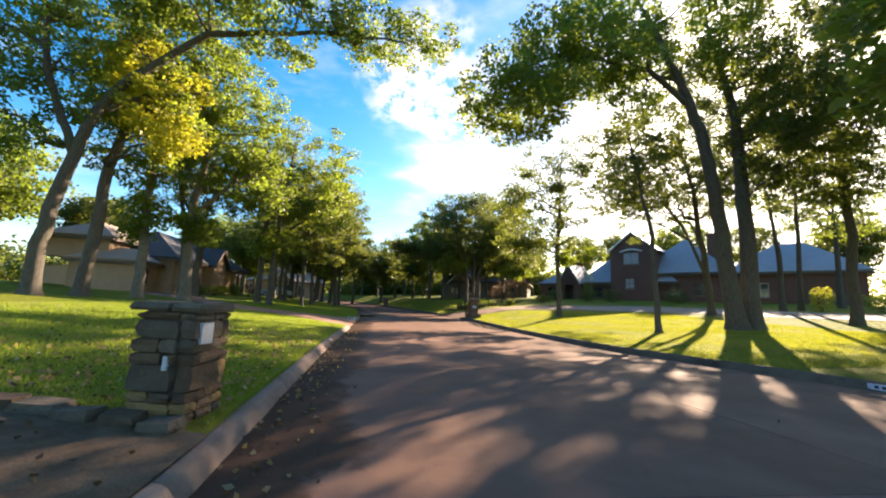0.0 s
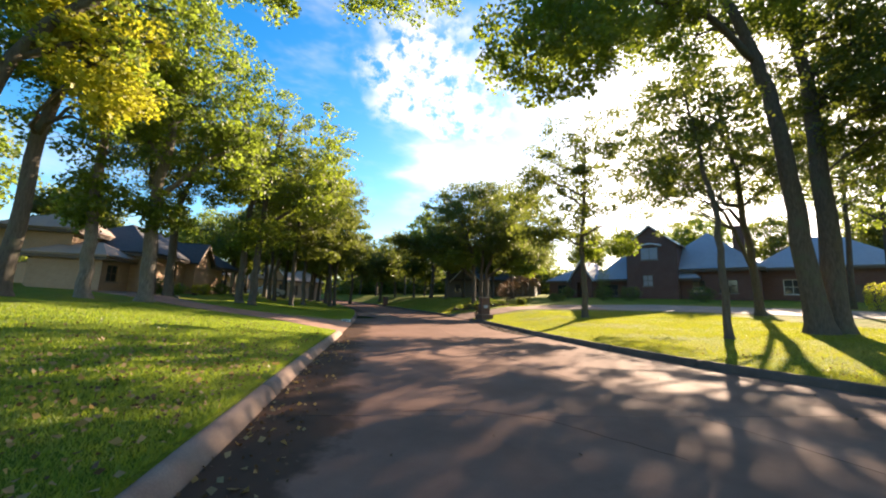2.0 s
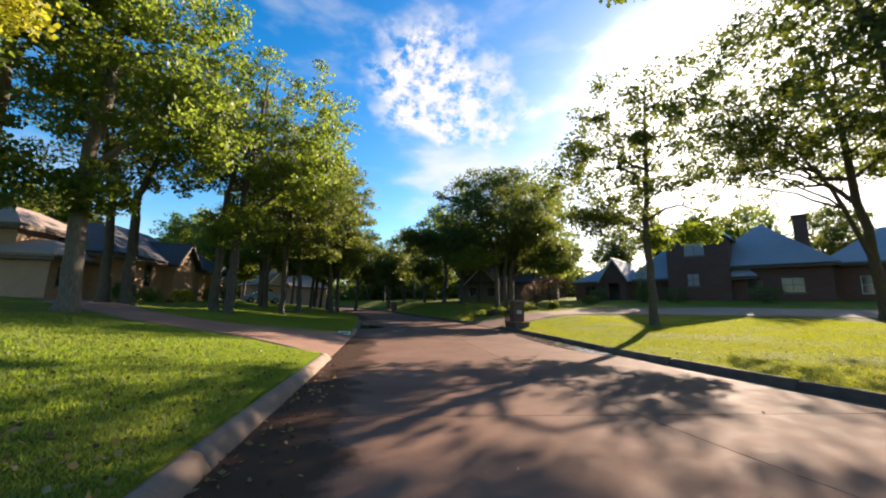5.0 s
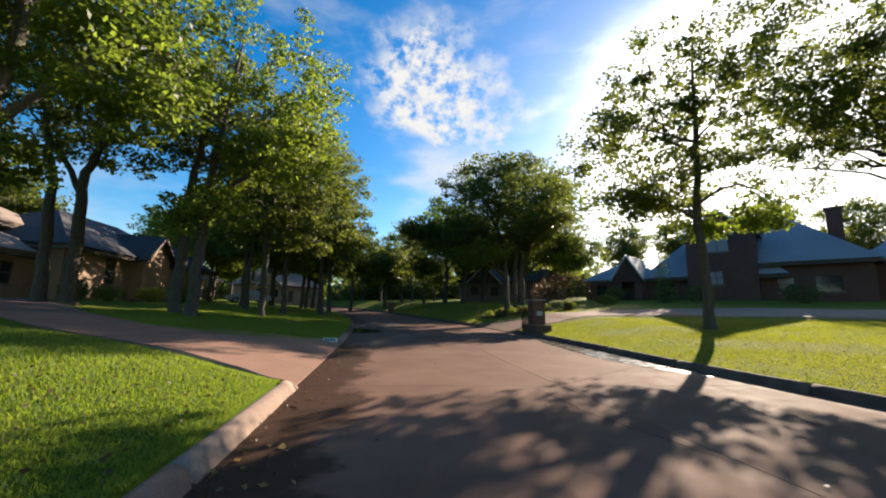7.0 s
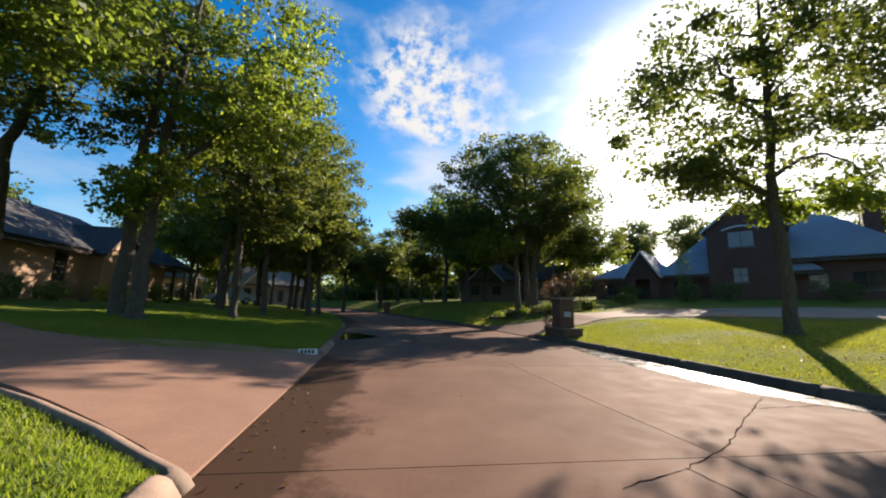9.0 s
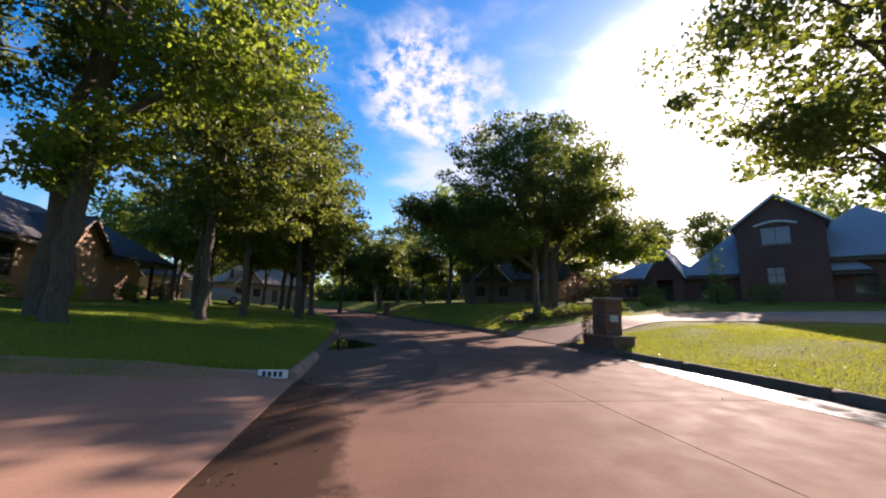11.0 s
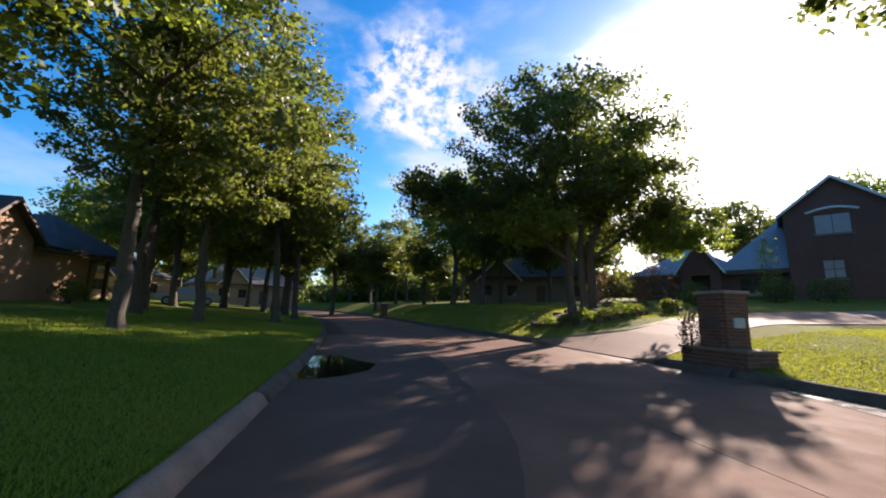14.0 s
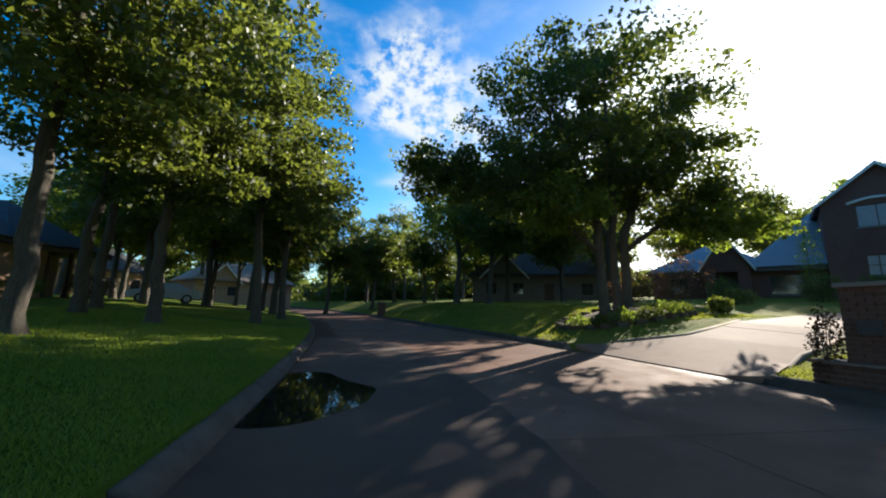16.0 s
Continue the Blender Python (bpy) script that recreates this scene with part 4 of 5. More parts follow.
def shingles(name, a, b, rough=0.8):
    """Roof shingles in courses that step down the slope."""
    m = Mat(name)
    sep = m.t.nodes.new("ShaderNodeSeparateXYZ")
    m.link(m.c.outputs["Object"], sep.inputs[0])
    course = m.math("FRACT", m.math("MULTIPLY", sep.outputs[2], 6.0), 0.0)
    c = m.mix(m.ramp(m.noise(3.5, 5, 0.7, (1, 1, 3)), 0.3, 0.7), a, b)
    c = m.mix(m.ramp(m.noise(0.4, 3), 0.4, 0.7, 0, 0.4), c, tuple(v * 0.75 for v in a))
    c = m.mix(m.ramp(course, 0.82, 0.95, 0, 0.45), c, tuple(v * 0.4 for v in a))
    m.colour(c)
    m.rough(m.ramp(m.noise(20, 3), 0, 1, rough - 0.1, rough + 0.1))
    m.bump(m.math("ADD", course, m.math("MULTIPLY", m.noise(12, 4), 0.6)), 0.6, 0.03)
    return m.m


WALL_TAN = brick_wall("tan_brick_wall", (0.42, 0.26, 0.165), (0.34, 0.205, 0.13), (0.42, 0.32, 0.23))
WALL_RED = brick_wall("red_brick_wall", (0.17, 0.066, 0.05), (0.12, 0.046, 0.036), (0.19, 0.14, 0.11))
WALL_GREY = brick_wall("grey_brick_wall", (0.20, 0.16, 0.13), (0.15, 0.12, 0.10), (0.22, 0.19, 0.16))
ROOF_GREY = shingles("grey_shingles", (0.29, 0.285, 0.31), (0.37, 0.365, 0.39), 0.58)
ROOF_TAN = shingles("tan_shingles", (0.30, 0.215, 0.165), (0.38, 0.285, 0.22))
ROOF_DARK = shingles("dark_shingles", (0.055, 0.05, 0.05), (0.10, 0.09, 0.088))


def grid_slab(acc, xs, zs, holes, y0, y1):
    """A slab in one piece between the lines xs and zs, with holes (x0, x1, z0, z1) that go through it."""
    nx, nz = len(xs), len(zs)
    base = len(acc.v)
    for y in (y0, y1):
        for z in zs:
            for x in xs:
                acc.v.append((x, y, z))
    def full(i, k):
        if not (0 <= i < nx - 1 and 0 <= k < nz - 1):
            return False
        mx_, mz_ = (xs[i] + xs[i + 1]) / 2, (zs[k] + zs[k + 1]) / 2
        return not any(a < mx_ < b and c < mz_ < d for a, b, c, d in holes)
    def at(i, k, s):
        return base + s * nx * nz + k * nx + i
    for i in range(nx - 1):
        for k in range(nz - 1):
            if not full(i, k):
                continue
            acc.f.append((at(i, k, 0), at(i + 1, k, 0), at(i + 1, k + 1, 0), at(i, k + 1, 0)))
            acc.f.append((at(i, k, 1), at(i, k + 1, 1), at(i + 1, k + 1, 1), at(i + 1, k, 1)))
            if not full(i - 1, k):
                acc.f.append((at(i, k, 0), at(i, k + 1, 0), at(i, k + 1, 1), at(i, k, 1)))
            if not full(i + 1, k):
                acc.f.append((at(i + 1, k, 0), at(i + 1, k, 1), at(i + 1, k + 1, 1), at(i + 1, k + 1, 0)))
            if not full(i, k - 1):
                acc.f.append((at(i, k, 0), at(i, k, 1), at(i + 1, k, 1), at(i + 1, k, 0)))
            if not full(i, k + 1):
                acc.f.append((at(i, k + 1, 0), at(i + 1, k + 1, 0), at(i + 1, k + 1, 1), at(i, k + 1, 1)))


def wall_block(house, x0, x1, y0, y1, z0, z1, mat, front=(), t=0.25):
    """Four walls; the front one (at y0) has openings (x0, x1, z0, z1) that go through it."""
    acc = Acc()
    xs = sorted({x0, x1, *(v for c in front for v in c[:2])})
    zs = sorted({z0, z1, *(v for c in front for v in c[2:])})
    grid_slab(acc, xs, zs, front, y0, y0 + t)
    part("wall", acc, mat, house)
    for lo, hi in (((x0, y0 + t, z0), (x0 + t, y1, z1)), ((x1 - t, y0 + t, z0), (x1, y1, z1)), ((x0 + t, y1 - t, z0), (x1 - t, y1, z1))):
        w = Acc()
        w.box(lo, hi)
        part("wall", w, mat, house)


def window(house, x0, x1, z0, z1, y, mat=TRIM_WHITE, bars=(1, 1), sill=True, name="window", glass=None):
    """A framed window set into an opening of the front wall."""
    f = 0.06
    xc, zc = [x0 + f], [z0 + f]
    for k in range(1, bars[0] + 1):
        x = x0 + (x1 - x0) * k / (bars[0] + 1)
        xc += [x - 0.02, x + 0.02]
    for k in range(1, bars[1] + 1):
        z = z0 + (z1 - z0) * k / (bars[1] + 1)
        zc += [z - 0.02, z + 0.02]
    xc.append(x1 - f)
    zc.append(z1 - f)
    holes = [(xc[i], xc[i + 1], zc[k], zc[k + 1]) for i in range(0, len(xc), 2) for k in range(0, len(zc), 2)]
    fr = Acc()
    grid_slab(fr, [x0] + xc + [x1], [z0] + zc + [z1], holes, y + 0.06, y + 0.14)
    w = part(name, fr, mat, house)
    g = Acc()
    g.box((x0 + 0.02, y + 0.095, z0 + 0.02), (x1 - 0.02, y + 0.105, z1 - 0.02))
    part("pane", g, glass or GLASS, w)
    if sill:
        s = Acc()
        s.box((x0 - 0.08, y - 0.06, z0 - 0.09), (x1 + 0.08, y + 0.1, z0 - 0.003))
        part("sill", s, PALE_CONC, w)
    return w


def roof_planes(acc, planes, t=0.14):
    """Each plane (a list of corners, counter-clockwise from above) as a slab."""
    for pl in planes:
        pts = [Vector(p) for p in pl]
        n = (pts[1] - pts[0]).cross(pts[2] - pts[0]).normalized()
        low = [p - n * t for p in pts]
        acc.poly(pts)
        acc.poly(low[::-1])
        for i in range(len(pts)):
            j = (i + 1) % len(pts)
            acc.quad(pts[j], pts[i], low[i], low[j])


def hip_roof(house, x0, x1, y0, y1, z, rise, mat, over=0.5, inset=None, fascia=TRIM_BROWN):
    """A hip roof with its ridge along the longer side; over: the eaves' overhang."""
    x0, x1, y0, y1 = x0 - over, x1 + over, y0 - over, y1 + over
    a, b, c, d = (x0, y0, z), (x1, y0, z), (x1, y1, z), (x0, y1, z)
    if x1 - x0 >= y1 - y0:
        k = inset if inset is not None else (y1 - y0) / 2
        e, f = (x0 + k, (y0 + y1) / 2, z + rise), (x1 - k, (y0 + y1) / 2, z + rise)
        planes = [[a, b, f, e], [b, c, f], [c, d, e, f], [d, a, e]]
    else:
        k = inset if inset is not None else (x1 - x0) / 2
        e, f = ((x0 + x1) / 2, y0 + k, z + rise), ((x0 + x1) / 2, y1 - k, z + rise)
        planes = [[a, b, e], [b, c, f, e], [c, d, f], [d, a, e, f]]
    acc = Acc()
    roof_planes(acc, planes)
    ro = part("roof", acc, mat, house)
    fa = Acc()
    ring = [(x0 + .02, y0 + .02), (x1 - .02, y0 + .02), (x1 - .02, y1 - .02), (x0 + .02, y1 - .02)]
    inner = [(x0 + .06, y0 + .06), (x1 - .06, y0 + .06), (x1 - .06, y1 - .06), (x0 + .06, y1 - .06)]
    for pts, zz in ((ring, z - .34), (ring, z - .15), (inner, z - .15), (inner, z - .34)):
        fa.v += [(*p, zz) for p in pts]
    for s in range(4):
        for i in range(4):
            a, b_, c_, d_ = s * 4 + i, s * 4 + (i + 1) % 4, ((s + 1) % 4) * 4 + (i + 1) % 4, ((s + 1) % 4) * 4 + i
            fa.f.append((a, b_, c_, d_))
    part("fascia", fa, fascia, ro)
    so = Acc()
    so.box((x0 + .07, y0 + .07, z - 0.30), (x1 - .07, y1 - .07, z - 0.26))
    part("soffit", so, fascia, ro)
    return ro


def gable_roof(house, x0, x1, y0, y1, z, rise, roof_mat, wall_mat, over=0.35, board=TRIM_WHITE):
    """A gable that faces the front, with its ridge running back; brick in the gable, boards along the slope."""
    xm = (x0 + x1) / 2
    g = Acc()
    g.poly([(x0, y0, z), (x1, y0, z), (xm, y0, z + rise)])
    g.poly([(x0, y0 + .25, z), (xm, y0 + .25, z + rise), (x1, y0 + .25, z)])
    part("gable", g, wall_mat, house)
    s = rise / ((x1 - x0) / 2)
    xa, xb, za = x0 - over, x1 + over, z - over * s
    acc = Acc()
    yo = y0 - over
    roof_planes(acc, [[(xa, yo, za + .16), (xm, yo, z + rise + .16), (xm, y1, z + rise + .16), (xa, y1, za + .16)], [(xm, yo, z + rise + .16), (xb, yo, za + .16), (xb, y1, za + .16), (xm, y1, z + rise + .16)]])
    ro = part("roof", acc, roof_mat, house)
    for p, q in (((xa, za), (xm, z + rise)), ((xm, z + rise), (xb, za))):
        b = Acc()
        b.poly([(p[0], yo - .03, p[1] - .06), (q[0], yo - .03, q[1] - .06), (q[0], yo - .03, q[1] + .15), (p[0], yo - .03, p[1] + .15)])
        b.poly([(p[0], yo + .02, p[1] + .15), (q[0], yo + .02, q[1] + .15), (q[0], yo + .02, q[1] - .06), (p[0], yo + .02, p[1] - .06)])
        for i in range(4):
            j = (i + 1) % 4
            v = b.v[:4]
            b.quad(v[j], v[i], (v[i][0], yo + .02, v[i][2]), (v[j][0], yo + .02, v[j][2]))
        part("barge_board", b, board, ro)
    return ro


def door(house, x0, x1, z0, z1, y, mat=DOOR_WOOD):
    d = Acc()
    d.box((x0, y + .1, z0), (x1, y + .16, z1))
    w = x1 - x0
    for k in range(3):
        zz = z0 + .15 + k * (z1 - z0 - .2) / 3
        for a in (x0 + .12 * w, x0 + .55 * w):
            d.box((a, y + .08, zz), (a + .33 * w, y + .1, zz + (z1 - z0) / 3 - .25))
    ob = part("door", d, mat, house)
    h = Acc()
    h.tube([Vector((x1 - .1, y + .03, z0 + .95)), Vector((x1 - .1, y + .1, z0 + .95))], [.03, .02], 8)
    part("handle", h, METAL_GREY, ob)
    return ob


# the red brick house
B = 2.1
red = thing("house", (16.2, 56.2, 0), "dark red brick house with grey shingle roofs and tall gable", "house", turn=-45)
red.scale = (1.05, 1.05, 1.06)
wall_block(red, -0.3, 10.2, 0, 9, 0.8, 4.9, WALL_RED, [(0.9, 2.2, 3.1, 4.4), (7.2, 8.9, 3.0, 4.4)])
window(red, 0.9, 2.2, 3.1, 4.4, 0, TRIM_BROWN)
window(red, 7.2, 8.9, 3.0, 4.4, 0, TRIM_BROWN)
hip_roof(red, -0.3, 7.5, 0.4, 8, 4.95, 2.7, ROOF_GREY, inset=4.2)
hip_roof(red, 6.3, 17.0, 0, 9.6, 5.0, 5.7, ROOF_GREY, inset=5.4)
wall_block(red, 3.5, 6.2, -1.4, 0.0, 0.8, 5.2, WALL_RED, [(4.2, 5.5, 0.8, 4.6)])
door(red, 4.3, 5.4, B + .1, B + 2.3, -0.5)
gable_roof(red, 3.5, 6.2, -1.4, 4.0, 5.2, 2.1, ROOF_GREY, WALL_RED)
wall_block(red, 10.2, 15.5, -0.7, 9, 0.8, 8.9, WALL_RED, [(11.75, 13.6, 7.15, 8.6), (11.9, 13.0, 4.1, 5.4)])
window(red, 11.75, 13.6, 7.15, 8.6, -0.7, TRIM_BROWN, (1, 0), glass=BLIND)
window(red, 11.9, 13.0, 4.1, 5.4, -0.7, TRIM_BROWN, (1, 1), glass=BLIND)
arch = Acc()
pts = [Vector((11.4 + 2.6 * k / 10, -0.78, 8.72 + 0.28 * math.sin(math.pi * k / 10))) for k in range(11)]
arch.tube(pts, [0.09] * 11, 6)
part("arched_lintel", arch, TRIM_WHITE, red)
gable_roof(red, 10.2, 15.5, -0.7, 9, 8.9, 2.2, ROOF_GREY, WALL_RED, 0.4)
wall_block(red, 15.5, 22.4, 0.2, 10, 0.8, 5.9, WALL_RED, [(16.6, 17.8, 3.4, 4.8), (19.0, 20.6, 3.4, 4.8)])
window(red, 16.6, 17.8, 3.4, 4.8, 0.2, TRIM_BROWN)
window(red, 19.0, 20.6, 3.4, 4.8, 0.2, TRIM_BROWN)
hip_roof(red, 13.0, 22.4, 0.2, 10, 6.0, 4.6, ROOF_GREY, inset=4.4)
wall_block(red, 22.4, 32.5, 2.5, 12, 0.8, 6.0, WALL_RED, [(24.0, 25.4, 3.4, 4.9), (28.2, 31.4, 1.0, 4.4)])
window(red, 24.0, 25.4, 3.4, 4.9, 2.5)
gd = Acc()
for k in range(4):
    gd.box((28.2, 2.6, 1.0 + .85 * k), (31.4, 2.66, 1.0 + .85 * k + .82))
part("garage_door", gd, TRIM_BROWN, red)
hip_roof(red, 22.0, 32.5, 2.5, 12, 6.1, 3.6, ROOF_GREY, inset=4.5)
ch = Acc()
ch.box((20.2, 2.4, 6.5), (21.2, 3.3, 10.6))
ch.box((20.1, 2.3, 10.6), (21.3, 3.4, 10.8))
chimney = part("chimney", ch, WALL_RED, red)

# the tan brick house
tan = thing("house", (-23.5, 30, 0), "tan brick house with dark and tan hip roofs behind oaks", "house", turn=99.46)
wall_block(tan, 1.5, 16.5, 0, 8, 0.6, 4.3, WALL_TAN, [(5.0, 6.0, 2.4, 4.1), (11.1, 12.0, 2.4, 4.1)])
window(tan, 5.0, 6.0, 2.4, 4.1, 0, TRIM_BROWN, (0, 1))
window(tan, 11.1, 12.0, 2.4, 4.1, 0, TRIM_BROWN, (0, 1))
hip_roof(tan, 1.5, 16.5, 0, 8, 4.45, 2.9, ROOF_DARK, inset=5.0)
wall_block(tan, 7.6, 11.0, -0.8, 2, 0.6, 4.5, WALL_TAN)
gable_roof(tan, 7.6, 11.0, -0.8, 5, 4.5, 1.7, ROOF_DARK, WALL_TAN, 0.4, TRIM_BROWN)
wall_block(tan, 16.5, 21.0, 2.4, 8, 0.6, 4.3, WALL_TAN, [(17.4, 18.4, 1.4, 3.6), (19.2, 20.3, 1.9, 3.6)])
door(tan, 17.4, 18.4, 1.5, 3.55, 2.4)
window(tan, 19.2, 20.3, 1.9, 3.6, 2.4, TRIM_WHITE)
hip_roof(tan, 14.0, 21.2, 0.2, 8, 4.6, 2.6, ROOF_DARK, inset=3.6)
for x in (17.0, 18.9, 21.0):
    post = Acc()
    post.box((x - .1, .25, .8), (x + .1, .45, 4.34))
    post.box((x - .15, .2, .8), (x + .15, .5, 1.75))
    part("porch_post", post, TRIM_WHITE if x > 20 else TRIM_BROWN, tan)
wall_block(tan, -1.6, 1.5, 1.2, 5.5, 0.6, 3.7, WALL_TAN, [(-1.0, 0.2, 2.0, 3.2)])
window(tan, -1.0, 0.2, 2.0, 3.2, 1.2, TRIM_BROWN)
hip_roof(tan, -1.6, 2.4, 1.2, 5.5, 3.8, 1.1, ROOF_TAN, inset=1.9)
wall_block(tan, -0.5, 5.6, 4.0, 8.5, 3.9, 5.6, WALL_TAN)
hip_roof(tan, -0.5, 5.6, 4.0, 8.5, 5.7, 1.5, ROOF_TAN, inset=2.6)


# houses further along the street
def far_house(at, turn, w, d, z, label, wall=WALL_GREY, roof=ROOF_DARK, rise=3.4, two=False):
    h = thing("house", (*at, 0), label, "house", turn=turn)
    b = land(*at)
    top = b + z
    wins = [(w * f - .6, w * f + .6, b + .9, b + 2.2) for f in (.14, .34, .82)]
    dr = (w * .56 - .5, w * .56 + .5, b, b + 2.1)
    wall_block(h, 0, w, 0, d, b - 1, top, wall, wins + [dr])
    for v in wins:
        window(h, *v, 0, TRIM_BROWN)
    door(h, *dr, 0)
    hip_roof(h, 0, w, 0, d, top + .1, rise, roof, inset=d * .45)
    gable_roof(h, w * .08, w * .4, -0.3, d * .5, top - .1, 2.4, roof, wall)
    return h


far_house((1.0, 66.5), -18, 15, 9, 3.0, "dark house with a white-trimmed porch gable beyond the oaks")
far_house((-36, 77), 48, 14, 9, 3.0, "pale house half hidden by tree trunks", WALL_TAN, ROOF_TAN)
far_house((-22, 118), 8, 18, 10, 3.2, "grey house at the far end of the street", WALL_GREY, ROOF_TAN)
far_house((-44, 62), 75, 14, 9, 3.0, "tan brick house behind a parked car", WALL_TAN, ROOF_DARK)


# ---- garden wall, mailbox pillars ----
fence = thing("garden_wall", (-24.6, 28.4, 0), "long tan brick garden wall with a capped top", "wall", kind="structure", turn=151)
fw = Acc()
fw.box((0, 0, 0.6), (24, .25, 3.5))
part("brickwork", fw, WALL_TAN, fence)
cap = Acc()
cap.box((-.05, -.06, 3.503), (24.05, .31, 3.59))
part("coping", cap, DRIVE_MAT, fence)


def rough_stone(w, d, h, seed):
    """A block of fieldstone with uneven, chipped faces."""
    rr = random.Random(seed)
    bm = bmesh.new()
    bmesh.ops.create_cube(bm, size=1)
    bmesh.ops.subdivide_edges(bm, edges=bm.edges[:], cuts=1, use_grid_fill=True)
    for v in bm.verts:
        on = sum(1 for c in v.co if abs(c) > 0.4)
        k = 0.93 if on >= 2 else 1.0
        if on == 3:
            k = 0.86
        v.co = Vector((v.co.x * w * k, v.co.y * d * k, v.co.z * h * (0.97 if on > 1 else 1))) + Vector((rr.uniform(-1, 1) * 0.012, rr.uniform(-1, 1) * 0.012, rr.uniform(-1, 1) * 0.008))
    me = bpy.data.meshes.new("stone")
    bm.to_mesh(me)
    bm.free()
    return me


def stone_pillar(top, side, height, seed, mats, course=(0.10, 0.2), z0=0.0):
    """A square pillar of coursed fieldstone round a mortar core; every stone a piece of its own."""
    rr = random.Random(seed)
    core = Acc()
    core.box((-side / 2 + .05, -side / 2 + .05, z0 - .2), (side / 2 - .05, side / 2 - .05, z0 + height))
    part("core", core, JOINT, top)
    z = z0
    while z < z0 + height - 0.02:
        h = min(rr.uniform(*course), z0 + height - z)
        if z0 + height - z - h < 0.05:
            h = z0 + height - z
        for face in range(4):
            x = -side / 2
            end = side / 2 - 0.13
            while x < end - 0.02:
                w = min(rr.uniform(0.16, 0.46), end - x)
                if end - x - w < 0.1:
                    w = end - x
                me = rough_stone(w - .012, 0.15, h - .012, rr.random())
                me.materials.append(rr.choice(mats))
                o = part("stone", me, None, top)
                out = rr.uniform(-0.012, 0.02)
                o.matrix_basis = pose(0, 0, 0, 0, 0, 90 * face) @ pose(x + w / 2, -side / 2 + 0.07 - out, z + h / 2, rr.uniform(-2, 2), rr.uniform(-2, 2), rr.uniform(-2, 2))
                x += w
        z += h


west = thing("mailbox_pillar", (-3.03, 1.84, 0.02), "square fieldstone pillar with a flagstone cap beside the kerb", "pillar", turn=-3)
stone_pillar(west, 0.56, 1.12, 11, [STONE_A, STONE_A, STONE_B, STONE_C, STONE_A, STONE_B], (0.08, 0.24), 0.0)
for k, (x, y, w, d) in enumerate(((-.14, -.02, .36, .62), (.17, 0, .28, .60))):
    me = rough_stone(w, d, .085, 90 + k)
    me.materials.append(STONE_C)
    part("cap_stone", me, None, west, "broken flagstone cap", m=pose(x, y, 1.165, 0, 1, 0))
lid = Acc()
lid.box((.27, -.2, .84), (.305, -.04, 1.03))
part("mailbox_door", lid, METAL_GREY, west, "grey metal mailbox door")
pl = Acc()
pl.box((.06, -.312, .62), (.10, -.275, .74))
part("name_bar", pl, METAL_GREY, west, "small worn white plaque")

edge_wall = thing("stone_edging", (-2.85, 1.45, 0), "low row of rough stones edging a lawn corner", "edging")
rr = random.Random(4)
for k in range(9):
    w = rr.uniform(.26, .4)
    me = rough_stone(w, .24, .13, 40 + k)
    me.materials.append([STONE_C, STONE_A, STONE_C][k % 3])
    part("stone", me, None, edge_wall, m=pose(-.36 * k, .02 * k + rr.uniform(-.03, .03), land(-2.75 - .36 * k, 1.4) + .04, rr.uniform(-4, 4), rr.uniform(-4, 4), rr.uniform(-12, 12) + 8))
me = rough_stone(.2, .17, .18, 77)
me.materials.append(STONE_C)
lone = tagged(new("loose_stone", me), "pale loose fieldstone on bare soil", "stone")
lone.matrix_basis = pose(-3.85, .95, land(-3.85, .95) + .06, 6, 4, 30)
bare = Acc()
for i in range(9):
    for k in range(9):
        x, y = -2.35 - .45 * i + .02 * k, 1.45 - .4 * k
        x = min(x, left_x(y) - .12)
        bare.v.append((x, y, land(x, y) + .02 + .02 * noise.noise(Vector((x * 2, y * 2, 1)))))
for i in range(8):
    for k in range(8):
        a = i * 9 + k
        bare.f.append((a, a + 9, a + 10, a + 1)[::-1])
tagged(new("soil_bed", bare.mesh("soil_bed", SOIL)), "bare brown soil at the corner of a lawn", "soil", kind="structure")

east = thing("mailbox_pillar", (2.66, 29.6, 0.19), "brown brick mailbox pillar on a broad plinth at a driveway's mouth", "pillar", turn=-78)
BROWN_BRICK = speckled("brown_brick", (0.10, 0.046, 0.034), (0.155, 0.075, 0.054), 6, 0.9, 0.5, (0.10, 0.05, 0.04), 60, vary="object")


def brick_courses(top, w, d, z0, z1, mat, l=0.21, h=0.068, j=0.01):
    """Courses of running-bond bricks round a rectangular core."""
    core = Acc()
    core.box((-w / 2 + .012, -d / 2 + .012, z0), (w / 2 - .012, d / 2 - .012, z1 - .004))
    part("core", core, MORTAR, top)
    one = Acc()
    one.box((-l / 2, -.05, -h / 2), (l / 2, .05, h / 2))
    me = one.mesh("brick", mat)
    n = int((z1 - z0) / (h + j))
    step = (z1 - z0) / n
    for k in range(n):
        z = z0 + step * (k + .5)
        for face in range(4):
            ln, off = (w, d) if face % 2 == 0 else (d, w)
            x = -ln / 2 + (0 if (k + face) % 2 else -l / 2 - j / 2) + l / 2
            while x < ln / 2 - .03:
                a, b = max(x - l / 2, -ln / 2), min(x + l / 2, ln / 2)
                if b - a > .05:
                    o = part("brick", me, None, top)
                    o.matrix_basis = pose(0, 0, 0, 0, 0, 90 * face) @ pose((a + b) / 2, -off / 2 + .048, z) @ Matrix.Diagonal(((b - a) / l, 1, 1, 1))
                x += l + j


